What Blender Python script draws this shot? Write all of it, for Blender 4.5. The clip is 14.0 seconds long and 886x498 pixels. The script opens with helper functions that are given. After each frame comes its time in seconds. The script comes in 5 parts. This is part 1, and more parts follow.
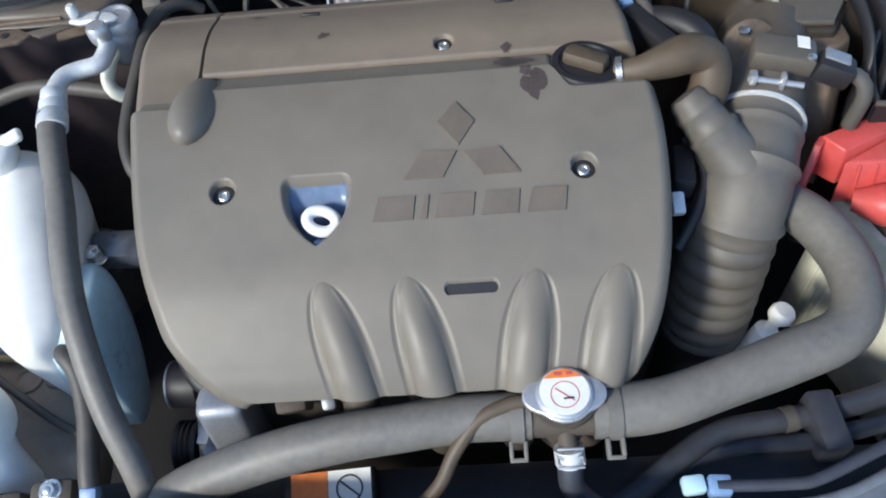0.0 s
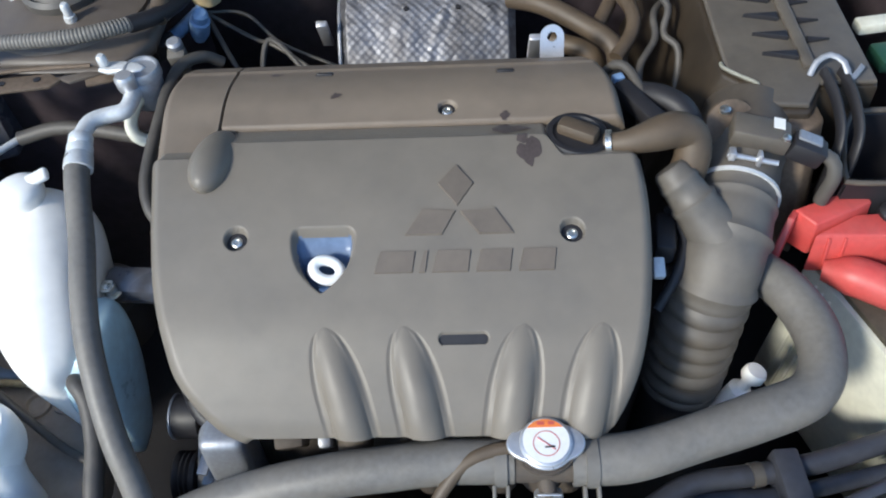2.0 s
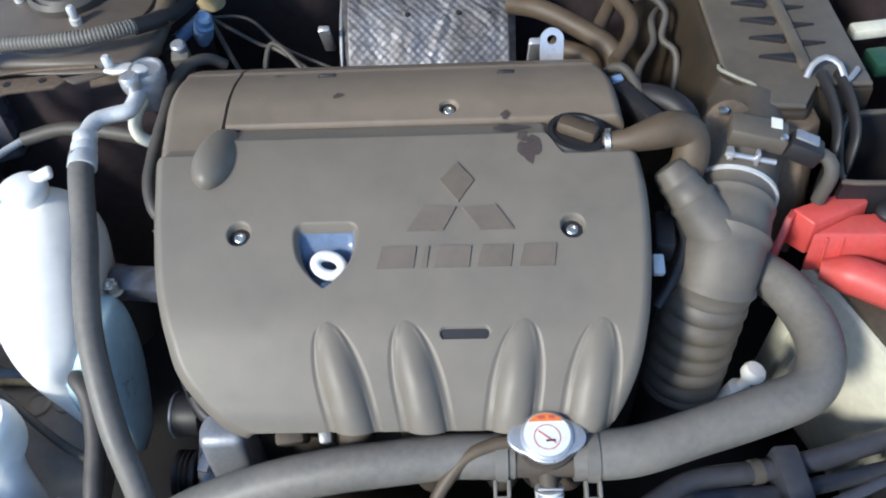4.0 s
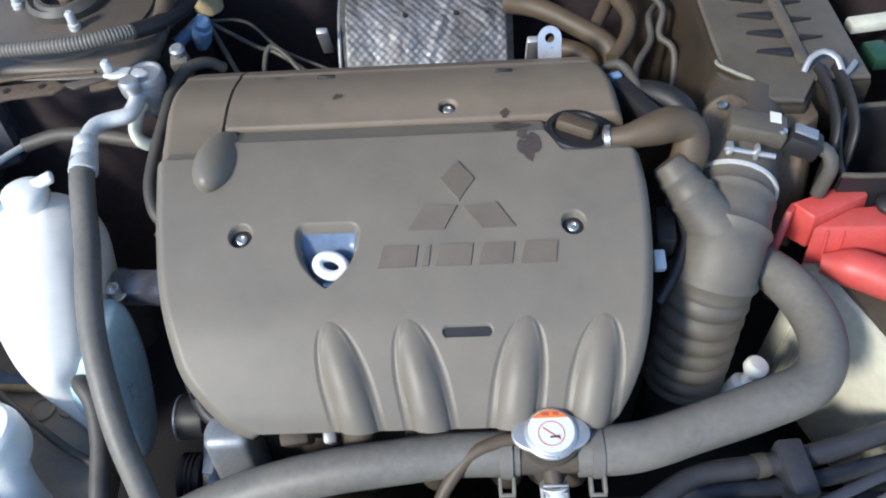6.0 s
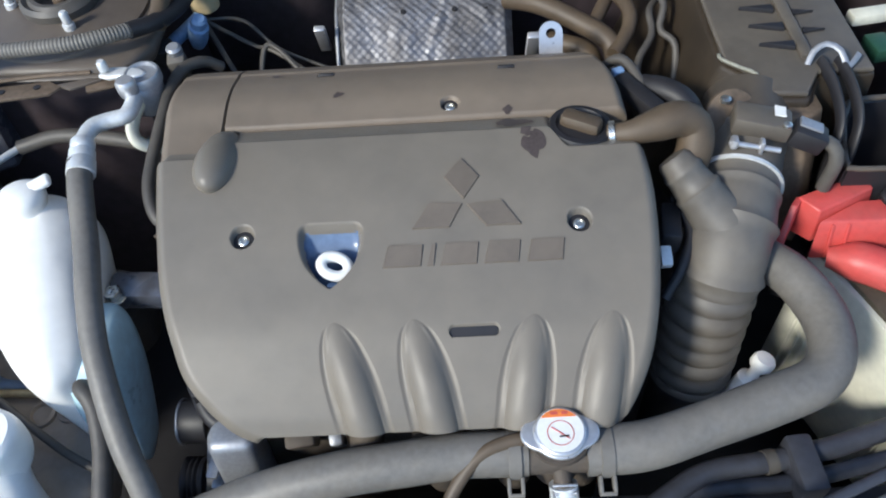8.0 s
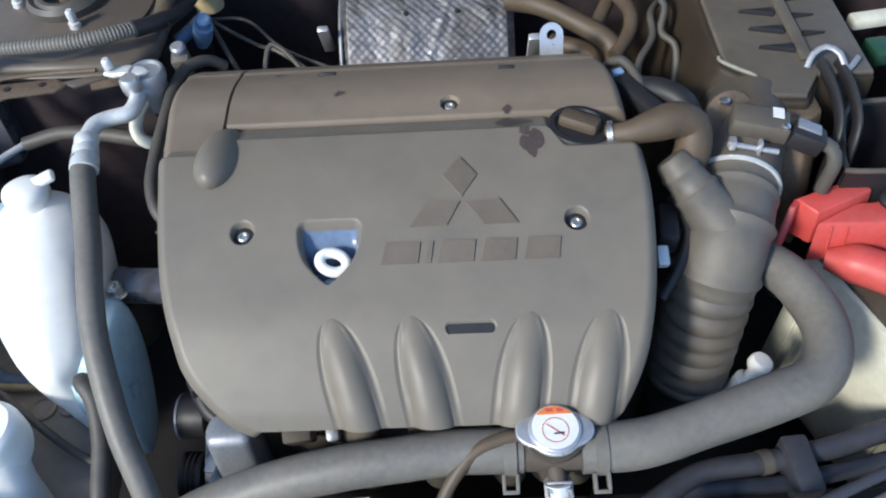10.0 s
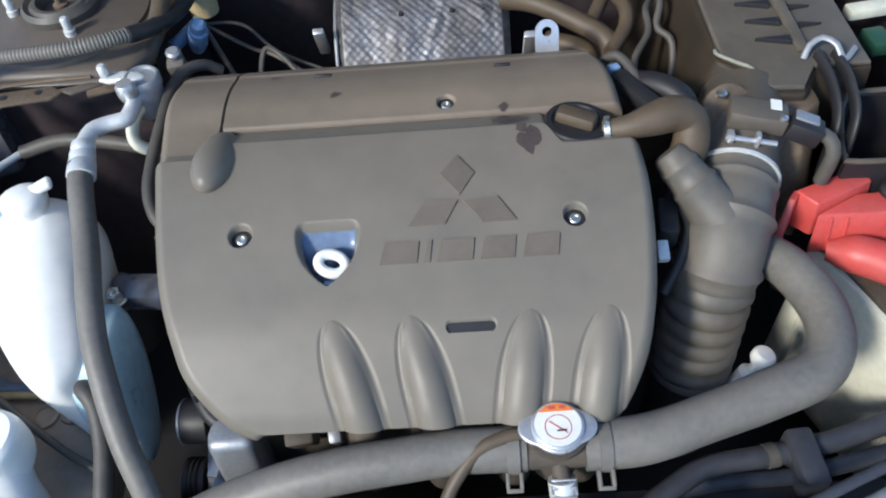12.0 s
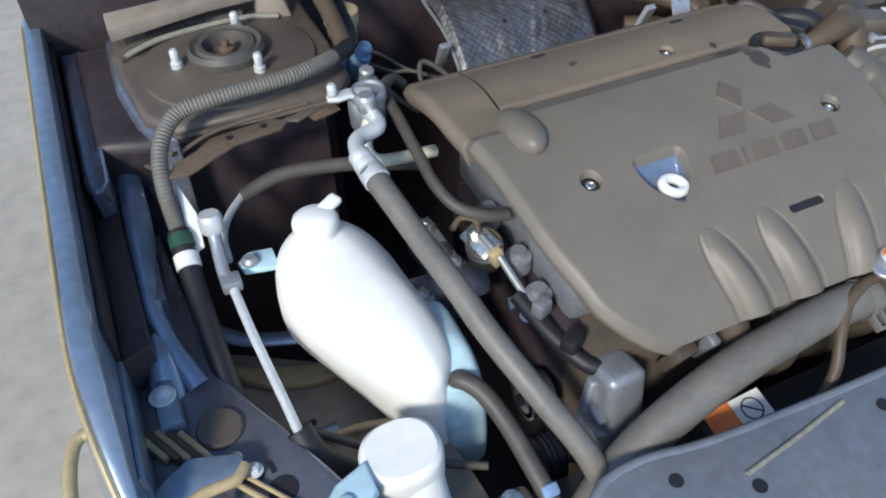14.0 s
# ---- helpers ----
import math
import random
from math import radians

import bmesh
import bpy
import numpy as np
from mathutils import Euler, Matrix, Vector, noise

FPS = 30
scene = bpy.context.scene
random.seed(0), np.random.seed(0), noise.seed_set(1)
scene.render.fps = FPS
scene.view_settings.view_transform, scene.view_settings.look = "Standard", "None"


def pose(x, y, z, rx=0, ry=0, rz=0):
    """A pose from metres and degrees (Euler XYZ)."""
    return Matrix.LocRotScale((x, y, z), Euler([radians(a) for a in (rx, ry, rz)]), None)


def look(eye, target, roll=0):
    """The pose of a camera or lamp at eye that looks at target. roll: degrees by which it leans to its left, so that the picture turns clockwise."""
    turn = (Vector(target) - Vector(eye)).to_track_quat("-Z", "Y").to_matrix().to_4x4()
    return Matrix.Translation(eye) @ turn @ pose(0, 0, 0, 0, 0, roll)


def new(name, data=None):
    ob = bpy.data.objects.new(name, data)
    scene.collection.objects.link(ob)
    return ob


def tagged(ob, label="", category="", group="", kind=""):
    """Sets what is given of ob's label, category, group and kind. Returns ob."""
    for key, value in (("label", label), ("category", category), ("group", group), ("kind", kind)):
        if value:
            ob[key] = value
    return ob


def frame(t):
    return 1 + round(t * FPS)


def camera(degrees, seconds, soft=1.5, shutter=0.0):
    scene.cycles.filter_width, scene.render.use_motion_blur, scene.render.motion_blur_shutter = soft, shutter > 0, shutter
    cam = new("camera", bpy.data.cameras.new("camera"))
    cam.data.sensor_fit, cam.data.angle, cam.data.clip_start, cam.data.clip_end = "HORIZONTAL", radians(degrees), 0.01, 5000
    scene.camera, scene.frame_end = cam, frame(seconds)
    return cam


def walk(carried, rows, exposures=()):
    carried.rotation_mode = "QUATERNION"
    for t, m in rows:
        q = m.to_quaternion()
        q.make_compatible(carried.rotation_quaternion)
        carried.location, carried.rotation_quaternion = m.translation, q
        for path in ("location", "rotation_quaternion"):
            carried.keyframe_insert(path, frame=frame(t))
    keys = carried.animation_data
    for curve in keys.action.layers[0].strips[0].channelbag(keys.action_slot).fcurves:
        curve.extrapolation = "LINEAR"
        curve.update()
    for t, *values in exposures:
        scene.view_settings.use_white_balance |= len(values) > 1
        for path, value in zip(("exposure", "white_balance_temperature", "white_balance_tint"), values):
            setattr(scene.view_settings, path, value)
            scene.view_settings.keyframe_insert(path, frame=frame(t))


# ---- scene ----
cam = camera(59.0, 14.0, soft=2.0)
PATH = [
    (0, (0.073, -0.472, 1.41), (-0.032, 0.67, -0.228), -8.1),
    (0.5, (0.068, -0.474, 1.443), (-0.029, 0.633, -0.22), -7.1),
    (1, (0.061, -0.471, 1.468), (0.003, 0.719, -0.138), -2.6),
    (1.5, (0.07, -0.481, 1.476), (-0.003, 0.721, -0.121), -3.4),
    (2, (0.074, -0.488, 1.466), (-0.012, 0.723, -0.123), -4.6),
    (2.5, (0.074, -0.496, 1.466), (-0.01, 0.726, -0.116), -4.5),
    (3, (0.071, -0.503, 1.46), (-0.008, 0.733, -0.11), -4.1),
    (5.5, (0.07, -0.513, 1.456), (-0.011, 0.74, -0.101), -4.7),
    (6, (0.069, -0.514, 1.456), (-0.011, 0.739, -0.1), -5.0),
    (6.5, (0.062, -0.513, 1.455), (-0.006, 0.739, -0.103), -4.7),
    (7, (0.059, -0.509, 1.457), (-0.004, 0.737, -0.106), -4.6),
    (7.5, (0.058, -0.508, 1.45), (-0.004, 0.742, -0.109), -4.7),
    (8, (0.057, -0.507, 1.451), (-0.006, 0.741, -0.112), -5.1),
    (10.5, (0.07, -0.518, 1.449), (-0.017, 0.742, -0.102), -5.4),
    (11, (0.073, -0.516, 1.448), (-0.018, 0.743, -0.104), -6.1),
    (11.5, (0.072, -0.517, 1.446), (-0.018, 0.746, -0.102), -6.5),
    (12, (0.069, -0.518, 1.445), (-0.016, 0.746, -0.103), -6.5),
    (12.5, (0.06, -0.518, 1.444), (-0.009, 0.748, -0.103), -5.5),
    (13, (-0.025, -0.509, 1.423), (-0.085, 0.77, -0.113), -1.3),
    (13.2, (-0.138, -0.502, 1.422), (-0.14, 0.764, -0.127), 0.4),
    (13.5, (-0.336, -0.564, 1.411), (-0.101, 0.78, -0.051), 5.5),
    (13.7, (-0.447, -0.579, 1.418), (-0.079, 0.748, -0.032), 0.0),
    (14, (-0.577, -0.54, 1.4), (-0.009, 0.769, -0.001), -1.3),
]
walk(cam, [(t, look(eye, target, roll)) for t, eye, target, roll in PATH], exposures=[(0.0, 0.42, 5350, 5), (2.0, 0.42, 5350, 5), (3.0, 0.46, 5350, 5), (5.5, 0.53, 5350, 5), (6.0, 0.51, 5350, 5), (6.5, 0.46, 5350, 5), (7.5, 0.40, 5350, 5), (12.5, 0.39, 5350, 5), (13.0, 0.29, 5400, 5), (13.5, 0.43, 5400, 5), (13.7, 0.48, 5400, 5), (14.0, 0.17, 5400, 5)])

# ---- world and light ----
world = bpy.data.worlds.new("sky")
scene.world = world
world.use_nodes = True
wn = world.node_tree.nodes
sky = wn.new("ShaderNodeTexSky")
sky.sky_type = "NISHITA"
sky.sun_disc = False
SUN_DIR = Vector((-0.57, -0.53, 0.60)).normalized()
sky.sun_elevation = math.asin(SUN_DIR.z)
sky.sun_rotation = math.atan2(SUN_DIR.x, SUN_DIR.y)
wn["Background"].inputs[1].default_value = 0.15
world.node_tree.links.new(sky.outputs[0], wn["Background"].inputs[0])
sun_data = bpy.data.lights.new("sun", "SUN")
sun_data.energy, sun_data.angle, sun_data.color = 3.35, radians(9), (1.0, 0.84, 0.63)
sun = new("sun", sun_data)
sun.matrix_world = look(SUN_DIR * 20, (0, 0, 0.8))

# ---- materials ----


def mat(name, base, rough=0.5, metal=0.0, dust=0.0, scale=60.0, var=0.15, bump=0.1, fine=900.0, dust_col=(0.30, 0.24, 0.17), spec=0.5, coat=0.0):
    """A worn surface: two scales of noise in the colour, a fine grain in the relief, and dust in uneven patches."""
    m = bpy.data.materials.new(name)
    m.use_nodes = True
    nt = m.node_tree
    n, link = nt.nodes, nt.links.new
    b = n["Principled BSDF"]
    co = n.new("ShaderNodeTexCoord")
    big, small = n.new("ShaderNodeTexNoise"), n.new("ShaderNodeTexNoise")
    big.inputs["Scale"].default_value, small.inputs["Scale"].default_value = scale * 0.25, scale * 3
    big.inputs["Detail"].default_value = small.inputs["Detail"].default_value = 5
    link(co.outputs["Object"], big.inputs["Vector"])
    link(co.outputs["Object"], small.inputs["Vector"])
    add = n.new("ShaderNodeMath")
    add.operation = "ADD"
    link(big.outputs[0], add.inputs[0])
    link(small.outputs[0], add.inputs[1])
    ramp = n.new("ShaderNodeMapRange")
    ramp.inputs[1].default_value, ramp.inputs[2].default_value = 0.7, 1.3
    ramp.inputs[3].default_value, ramp.inputs[4].default_value = 1 - var, 1 + var
    link(add.outputs[0], ramp.inputs[0])
    tint = n.new("ShaderNodeMix")
    tint.data_type, tint.blend_type = "RGBA", "MULTIPLY"
    tint.inputs[0].default_value = 1
    tint.inputs[6].default_value = (*base, 1)
    link(ramp.outputs[0], tint.inputs[7])
    out = tint.outputs[2]
    if dust:
        dn = n.new("ShaderNodeTexNoise")
        dn.inputs["Scale"].default_value, dn.inputs["Detail"].default_value = scale * 0.6, 8
        dn.inputs["Roughness"].default_value = 0.65
        link(co.outputs["Object"], dn.inputs["Vector"])
        dr = n.new("ShaderNodeMapRange")
        dr.inputs[1].default_value, dr.inputs[2].default_value = 0.3, 0.75
        dr.inputs[3].default_value, dr.inputs[4].default_value = dust * 0.35, min(1.0, dust * 1.3)
        link(dn.outputs[0], dr.inputs[0])
        dm = n.new("ShaderNodeMix")
        dm.data_type = "RGBA"
        dm.inputs[7].default_value = (*dust_col, 1)
        link(dr.outputs[0], dm.inputs[0])
        link(out, dm.inputs[6])
        out = dm.outputs[2]
        rr = n.new("ShaderNodeMapRange")
        rr.inputs[3].default_value, rr.inputs[4].default_value = rough, min(0.95, rough + 0.4)
        link(dr.outputs[0], rr.inputs[0])
        link(rr.outputs[0], b.inputs["Roughness"])
    else:
        rr = n.new("ShaderNodeMapRange")
        rr.inputs[1].default_value, rr.inputs[2].default_value = 0.7, 1.3
        rr.inputs[3].default_value, rr.inputs[4].default_value = max(0.03, rough * 0.75), min(1, rough * 1.25)
        link(add.outputs[0], rr.inputs[0])
        link(rr.outputs[0], b.inputs["Roughness"])
    link(out, b.inputs["Base Color"])
    b.inputs["Metallic"].default_value = metal
    b.inputs["Specular IOR Level"].default_value = spec
    b.inputs["Coat Weight"].default_value = coat
    if bump:
        g = n.new("ShaderNodeTexNoise")
        g.inputs["Scale"].default_value, g.inputs["Detail"].default_value = fine, 3
        link(co.outputs["Object"], g.inputs["Vector"])
        bp = n.new("ShaderNodeBump")
        bp.inputs["Strength"].default_value, bp.inputs["Distance"].default_value = bump, 0.001
        link(g.outputs[0], bp.inputs["Height"])
        link(bp.outputs[0], b.inputs["Normal"])
    return m


COVER = mat("dusty_cover_plastic", (0.140, 0.126, 0.107), 0.31, dust=0.36, scale=14, var=0.10, bump=0.2, fine=1400, dust_col=(0.255, 0.217, 0.166), spec=0.42)
COVER_REAR = mat("dusty_cover_plastic_rear", (0.142, 0.117, 0.092), 0.40, dust=0.45, scale=18, var=0.14, bump=0.22, fine=1400, dust_col=(0.262, 0.208, 0.150))
EMBLEM = mat("emblem_plastic", (0.098, 0.083, 0.068), 0.36, dust=0.42, scale=40, bump=0.2, dust_col=(0.190, 0.154, 0.118))
BLACK = mat("black_plastic", (0.014, 0.014, 0.018), 0.5, dust=0.08, scale=40, dust_col=(0.09, 0.075, 0.06))
BLACK_DUSTY = mat("dusty_black_plastic", (0.034, 0.030, 0.027), 0.40, dust=0.42, scale=26, dust_col=(0.175, 0.14, 0.10))
RUBBER = mat("dusty_rubber", (0.040, 0.039, 0.040), 0.42, dust=0.36, scale=40, bump=0.2, dust_col=(0.19, 0.165, 0.13))
HOSE = mat("grey_rubber_hose", (0.120, 0.116, 0.111), 0.38, dust=0.38, scale=44, var=0.26, bump=0.2, dust_col=(0.235, 0.205, 0.160))
BROWN_HOSE = mat("brown_dusty_hose", (0.048, 0.036, 0.025), 0.42, dust=0.42, scale=40, dust_col=(0.165, 0.118, 0.072))
ALU = mat("dull_aluminium", (0.72, 0.73, 0.73), 0.42, metal=0.35, scale=70, var=0.1, dust=0.05, dust_col=(0.3, 0.28, 0.24))
CAST = mat("cast_aluminium", (0.35, 0.37, 0.41), 0.42, metal=0.55, scale=90, bump=0.2, fine=500, dust=0.2, dust_col=(0.24, 0.20, 0.16))
STEEL = mat("zinc_steel", (0.66, 0.66, 0.62), 0.3, metal=0.95, scale=80, var=0.2)
CHROME = mat("plated_cap_metal", (0.60, 0.60, 0.62), 0.36, metal=0.7, scale=80, var=0.08)
DARK_STEEL = mat("dark_cast_iron", (0.06, 0.055, 0.05), 0.6, metal=0.3, dust=0.5, scale=50, bump=0.5, fine=400, dust_col=(0.16, 0.12, 0.085))
WHITE_TANK = mat("white_translucent_plastic", (0.90, 0.885, 0.845), 0.38, scale=20, var=0.05, bump=0.08)
# bluish copy of the tank plastic; its blue includes skylit shade
TANK_LOW = mat("bluish_shade_tank_plastic", (0.50, 0.67, 0.75), 0.33, scale=25, var=0.14, bump=0.1)
WHITE = mat("white_label", (0.82, 0.81, 0.78), 0.5, scale=60, var=0.06)
ORANGE = mat("orange_label", (0.75, 0.22, 0.05), 0.5, scale=60, var=0.12)
INK = mat("dark_print", (0.06, 0.05, 0.05), 0.6)
RED_INK = mat("red_print", (0.55, 0.10, 0.08), 0.6)
RED = mat("red_plastic", (0.52, 0.048, 0.042), 0.38, scale=40, var=0.14, dust=0.2, dust_col=(0.50, 0.25, 0.22))
CREAM = mat("cream_case_plastic", (0.68, 0.67, 0.56), 0.45, scale=25, var=0.12, dust=0.08)
# dark blue car paint, base lightened to hold the reflected sky
PAINT = mat("sky_toned_blue_paint", (0.22, 0.285, 0.39), 0.28, metal=0.45, scale=24, var=0.22, dust=0.12, bump=0.03, coat=0.8, dust_col=(0.40, 0.40, 0.40))
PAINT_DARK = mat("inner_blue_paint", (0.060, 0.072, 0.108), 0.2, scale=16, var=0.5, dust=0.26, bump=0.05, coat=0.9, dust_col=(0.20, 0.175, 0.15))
# gold colour stands in for sun glints on blue paint; also used for trim
GOLD = mat("gold_glint_and_trim", (0.42, 0.33, 0.17), 0.35, scale=50, var=0.2, dust=0.2)
# reflected sky is put into this blue-grey base
FUNNEL = mat("glossy_sky_toned_plastic", (0.15, 0.20, 0.31), 0.2, scale=40, var=0.15, bump=0.05)
STAIN = mat("oil_stain", (0.060, 0.046, 0.044), 0.36, scale=120, var=0.4, dust=0.28, dust_col=(0.12, 0.10, 0.09))
BATTERY_TOP = mat("grimy_battery_top", (0.035, 0.030, 0.022), 0.6, scale=60, var=0.4, dust=0.3, dust_col=(0.14, 0.12, 0.08))
PAINT_DUSTY = mat("dusty_body_paint", (0.046, 0.040, 0.040), 0.32, scale=18, var=0.4, dust=0.5, dust_col=(0.185, 0.15, 0.112))
SUPPORT = mat("dusty_grey_blue_panel", (0.13, 0.155, 0.20), 0.35, scale=22, var=0.3, dust=0.3, bump=0.15, coat=0.3, dust_col=(0.27, 0.25, 0.22))
SHIELD = mat("embossed_aluminium_foil", (0.27, 0.275, 0.30), 0.34, metal=0.9, scale=30, var=0.45, dust=0.66, dust_col=(0.085, 0.076, 0.072))
# near-black base puts the bay's deep shade into the colour
DARK = mat("shade_toned_bay_metal", (0.034, 0.026, 0.031), 0.45, scale=20, var=0.5, dust=0.14, dust_col=(0.08, 0.06, 0.05))
GROUND = mat("pale_concrete", (0.40, 0.355, 0.29), 0.85, scale=6, var=0.22, bump=0.5, fine=90, dust=0.3, dust_col=(0.46, 0.42, 0.35))
BLUE_PART = mat("pale_blue_plastic", (0.20, 0.30, 0.48), 0.4, scale=60, var=0.2)
BEIGE = mat("beige_plastic", (0.50, 0.40, 0.22), 0.5, scale=40, var=0.2, dust=0.2)
RUST = mat("rusty_bracket", (0.13, 0.092, 0.065), 0.6, metal=0.2, scale=60, var=0.4, dust=0.35, dust_col=(0.22, 0.175, 0.12))
GREEN = mat("green_plastic", (0.028, 0.080, 0.050), 0.4)
LOOM_BLACK = mat("blue_black_cable_tape", (0.034, 0.038, 0.054), 0.4, scale=30, var=0.3, dust=0.16, bump=0.2, dust_col=(0.13, 0.12, 0.11))
DECK = mat("dusty_brown_deck", (0.20, 0.175, 0.155), 0.4, scale=22, var=0.35, dust=0.55, dust_col=(0.42, 0.34, 0.25), coat=0.2)
BEAD = mat("worn_sealer_bead", (0.27, 0.265, 0.21), 0.6, scale=60, var=0.3, dust=0.3, dust_col=(0.22, 0.21, 0.18))
TAN = mat("tan_plastic", (0.44, 0.36, 0.24), 0.45, scale=40, var=0.2, dust=0.2, dust_col=(0.30, 0.25, 0.18))
CONDUIT = mat("dusty_grey_conduit", (0.115, 0.112, 0.106), 0.45, scale=30, var=0.2, dust=0.4, dust_col=(0.23, 0.20, 0.16))
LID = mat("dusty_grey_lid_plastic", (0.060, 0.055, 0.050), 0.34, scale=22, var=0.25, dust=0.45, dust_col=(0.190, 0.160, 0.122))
# box brown kept darker than the lid to hold the walls' shade
BOX_SIDE = mat("shade_brown_box_plastic", (0.022, 0.017, 0.012), 0.4, scale=20, var=0.4, dust=0.22, dust_col=(0.11, 0.08, 0.048))
INTAKE_RUBBER = mat("brown_filmed_intake_rubber", (0.085, 0.081, 0.077), 0.40, scale=26, var=0.2, dust=0.42, bump=0.2, dust_col=(0.205, 0.172, 0.128))

# ---- shape helpers ----


def part(name, bm, material, parent=None, label="", sharp=0.7):
    """Links a bmesh as one mesh object under its thing."""
    bm.normal_update()
    for f in bm.faces:
        f.smooth = True
    for e in bm.edges:
        if len(e.link_faces) == 2 and e.calc_face_angle(0) > sharp:
            e.smooth = False
    me = bpy.data.meshes.new(name)
    bm.to_mesh(me)
    bm.free()
    me.materials.append(material)
    ob = new(name, me)
    if parent:
        ob.parent = parent
    if label:
        ob["label"] = label
    return ob


def thing(name, label, category, group="", kind=""):
    return tagged(new(name), label, category, group, kind)


def curve_points(pts, step=0.004):
    """A Catmull-Rom line through the points, in even steps."""
    p = [Vector(q) for q in pts]
    p = [p[0] * 2 - p[1]] + p + [p[-1] * 2 - p[-2]]
    out = []
    for i in range(1, len(p) - 2):
        a, b, c, d = p[i - 1:i + 3]
        n = max(2, int((c - b).length / step))
        for k in range(n):
            t = k / n
            out.append(0.5 * ((2 * b) + (c - a) * t + (2 * a - 5 * b + 4 * c - d) * t * t + (3 * b - a - 3 * c + d) * t ** 3))
    out.append(p[-2])
    return out


def tube(pts, radius, segs=14, step=0.006, bm=None, flat=1.0):
    """A hose along a line; radius is a number or a function of the length run."""
    bm = bm or bmesh.new()
    line = curve_points(pts, step)
    run, rings = 0.0, []
    up = Vector((0.13, 0.2, 0.97))
    for i, q in enumerate(line):
        way = (line[min(i + 1, len(line) - 1)] - line[max(i - 1, 0)]).normalized()
        side = way.cross(up).normalized()
        top = side.cross(way).normalized()
        up = top
        if i:
            run += (q - line[i - 1]).length
        r = radius(run) if callable(radius) else radius
        rings.append([bm.verts.new(q + (side * math.cos(a) + top * math.sin(a) * flat) * r) for a in (2 * math.pi * k / segs for k in range(segs))])
    for a, b in zip(rings, rings[1:]):
        for k in range(segs):
            bm.faces.new((a[k], a[(k + 1) % segs], b[(k + 1) % segs], b[k]))
    bm.faces.new(rings[0][::-1])
    bm.faces.new(rings[-1])
    return bm


def line_length(pts, step=0.006):
    q = curve_points(pts, step)
    return sum((b - a).length for a, b in zip(q, q[1:]))


def lathe(profile, m=None, segs=28, bm=None):
    """Rings of (radius, height) round the z axis, set at the pose m."""
    bm = bm or bmesh.new()
    m = m or Matrix()
    rings = [[bm.verts.new(m @ Vector((r * math.cos(a), r * math.sin(a), z))) for a in (2 * math.pi * k / segs for k in range(segs))] for r, z in profile]
    for a, b in zip(rings, rings[1:]):
        for k in range(segs):
            bm.faces.new((a[k], a[(k + 1) % segs], b[(k + 1) % segs], b[k]))
    bm.faces.new(rings[0][::-1])
    bm.faces.new(rings[-1])
    return bm


def aim(a, b):
    """The pose at a whose z axis points to b."""
    return Matrix.Translation(a) @ (Vector(b) - Vector(a)).to_track_quat("Z", "Y").to_matrix().to_4x4()


def box(size, m=None, bevel=0.003, bm=None, segs=2):
    bm2 = bmesh.new()
    bmesh.ops.create_cube(bm2, size=1.0, matrix=Matrix.Diagonal((*size, 1)))
    if bevel:
        bmesh.ops.bevel(bm2, geom=bm2.edges[:], offset=min(bevel, min(size) * 0.45), segments=segs, profile=0.5, affect="EDGES")
    if m:
        bmesh.ops.transform(bm2, matrix=m, verts=bm2.verts)
    if bm is None:
        return bm2
    return merge(bm, bm2)


def merge(bm, other):
    me = bpy.data.meshes.new("joined")
    other.to_mesh(me)
    other.free()
    bm.from_mesh(me)
    bpy.data.meshes.remove(me)
    return bm


def slab(outline, z0, z1, m=None, bevel=0.003, bm=None, segs=2):
    """A plate cut to a 2D outline, from z0 to z1, with softened edges."""
    bm2 = bmesh.new()
    low = [bm2.verts.new((x, y, z0)) for x, y in outline]
    high = [bm2.verts.new((x, y, z1)) for x, y in outline]
    n = len(outline)
    bm2.faces.new(low[::-1])
    bm2.faces.new(high)
    for k in range(n):
        bm2.faces.new((low[k], low[(k + 1) % n], high[(k + 1) % n], high[k]))
    bmesh.ops.recalc_face_normals(bm2, faces=bm2.faces[:])
    if bevel:
        bmesh.ops.bevel(bm2, geom=[e for e in bm2.edges if abs(e.verts[0].co.z - e.verts[1].co.z) < 1e-6], offset=bevel, segments=segs, profile=0.5, affect="EDGES")
    if m:
        bmesh.ops.transform(bm2, matrix=m, verts=bm2.verts)
    return merge(bm, bm2) if bm else bm2


def loft(sections, segs=36, power=2.6, bm=None):
    """A closed body through rounded sections (cx, cy, z, rx, ry)."""
    bm = bm or bmesh.new()
    rings = []
    for cx, cy, z, rx, ry in sections:
        ring = []
        for k in range(segs):
            a = 2 * math.pi * k / segs
            c, s = math.cos(a), math.sin(a)
            ring.append(bm.verts.new((cx + rx * math.copysign(abs(c) ** (2 / power), c), cy + ry * math.copysign(abs(s) ** (2 / power), s), z)))
        rings.append(ring)
    for a, b in zip(rings, rings[1:]):
        for k in range(segs):
            bm.faces.new((a[k], a[(k + 1) % segs], b[(k + 1) % segs], b[k]))
    bm.faces.new(rings[0][::-1])
    bm.faces.new(rings[-1])
    bmesh.ops.recalc_face_normals(bm, faces=bm.faces[:])
    return bm


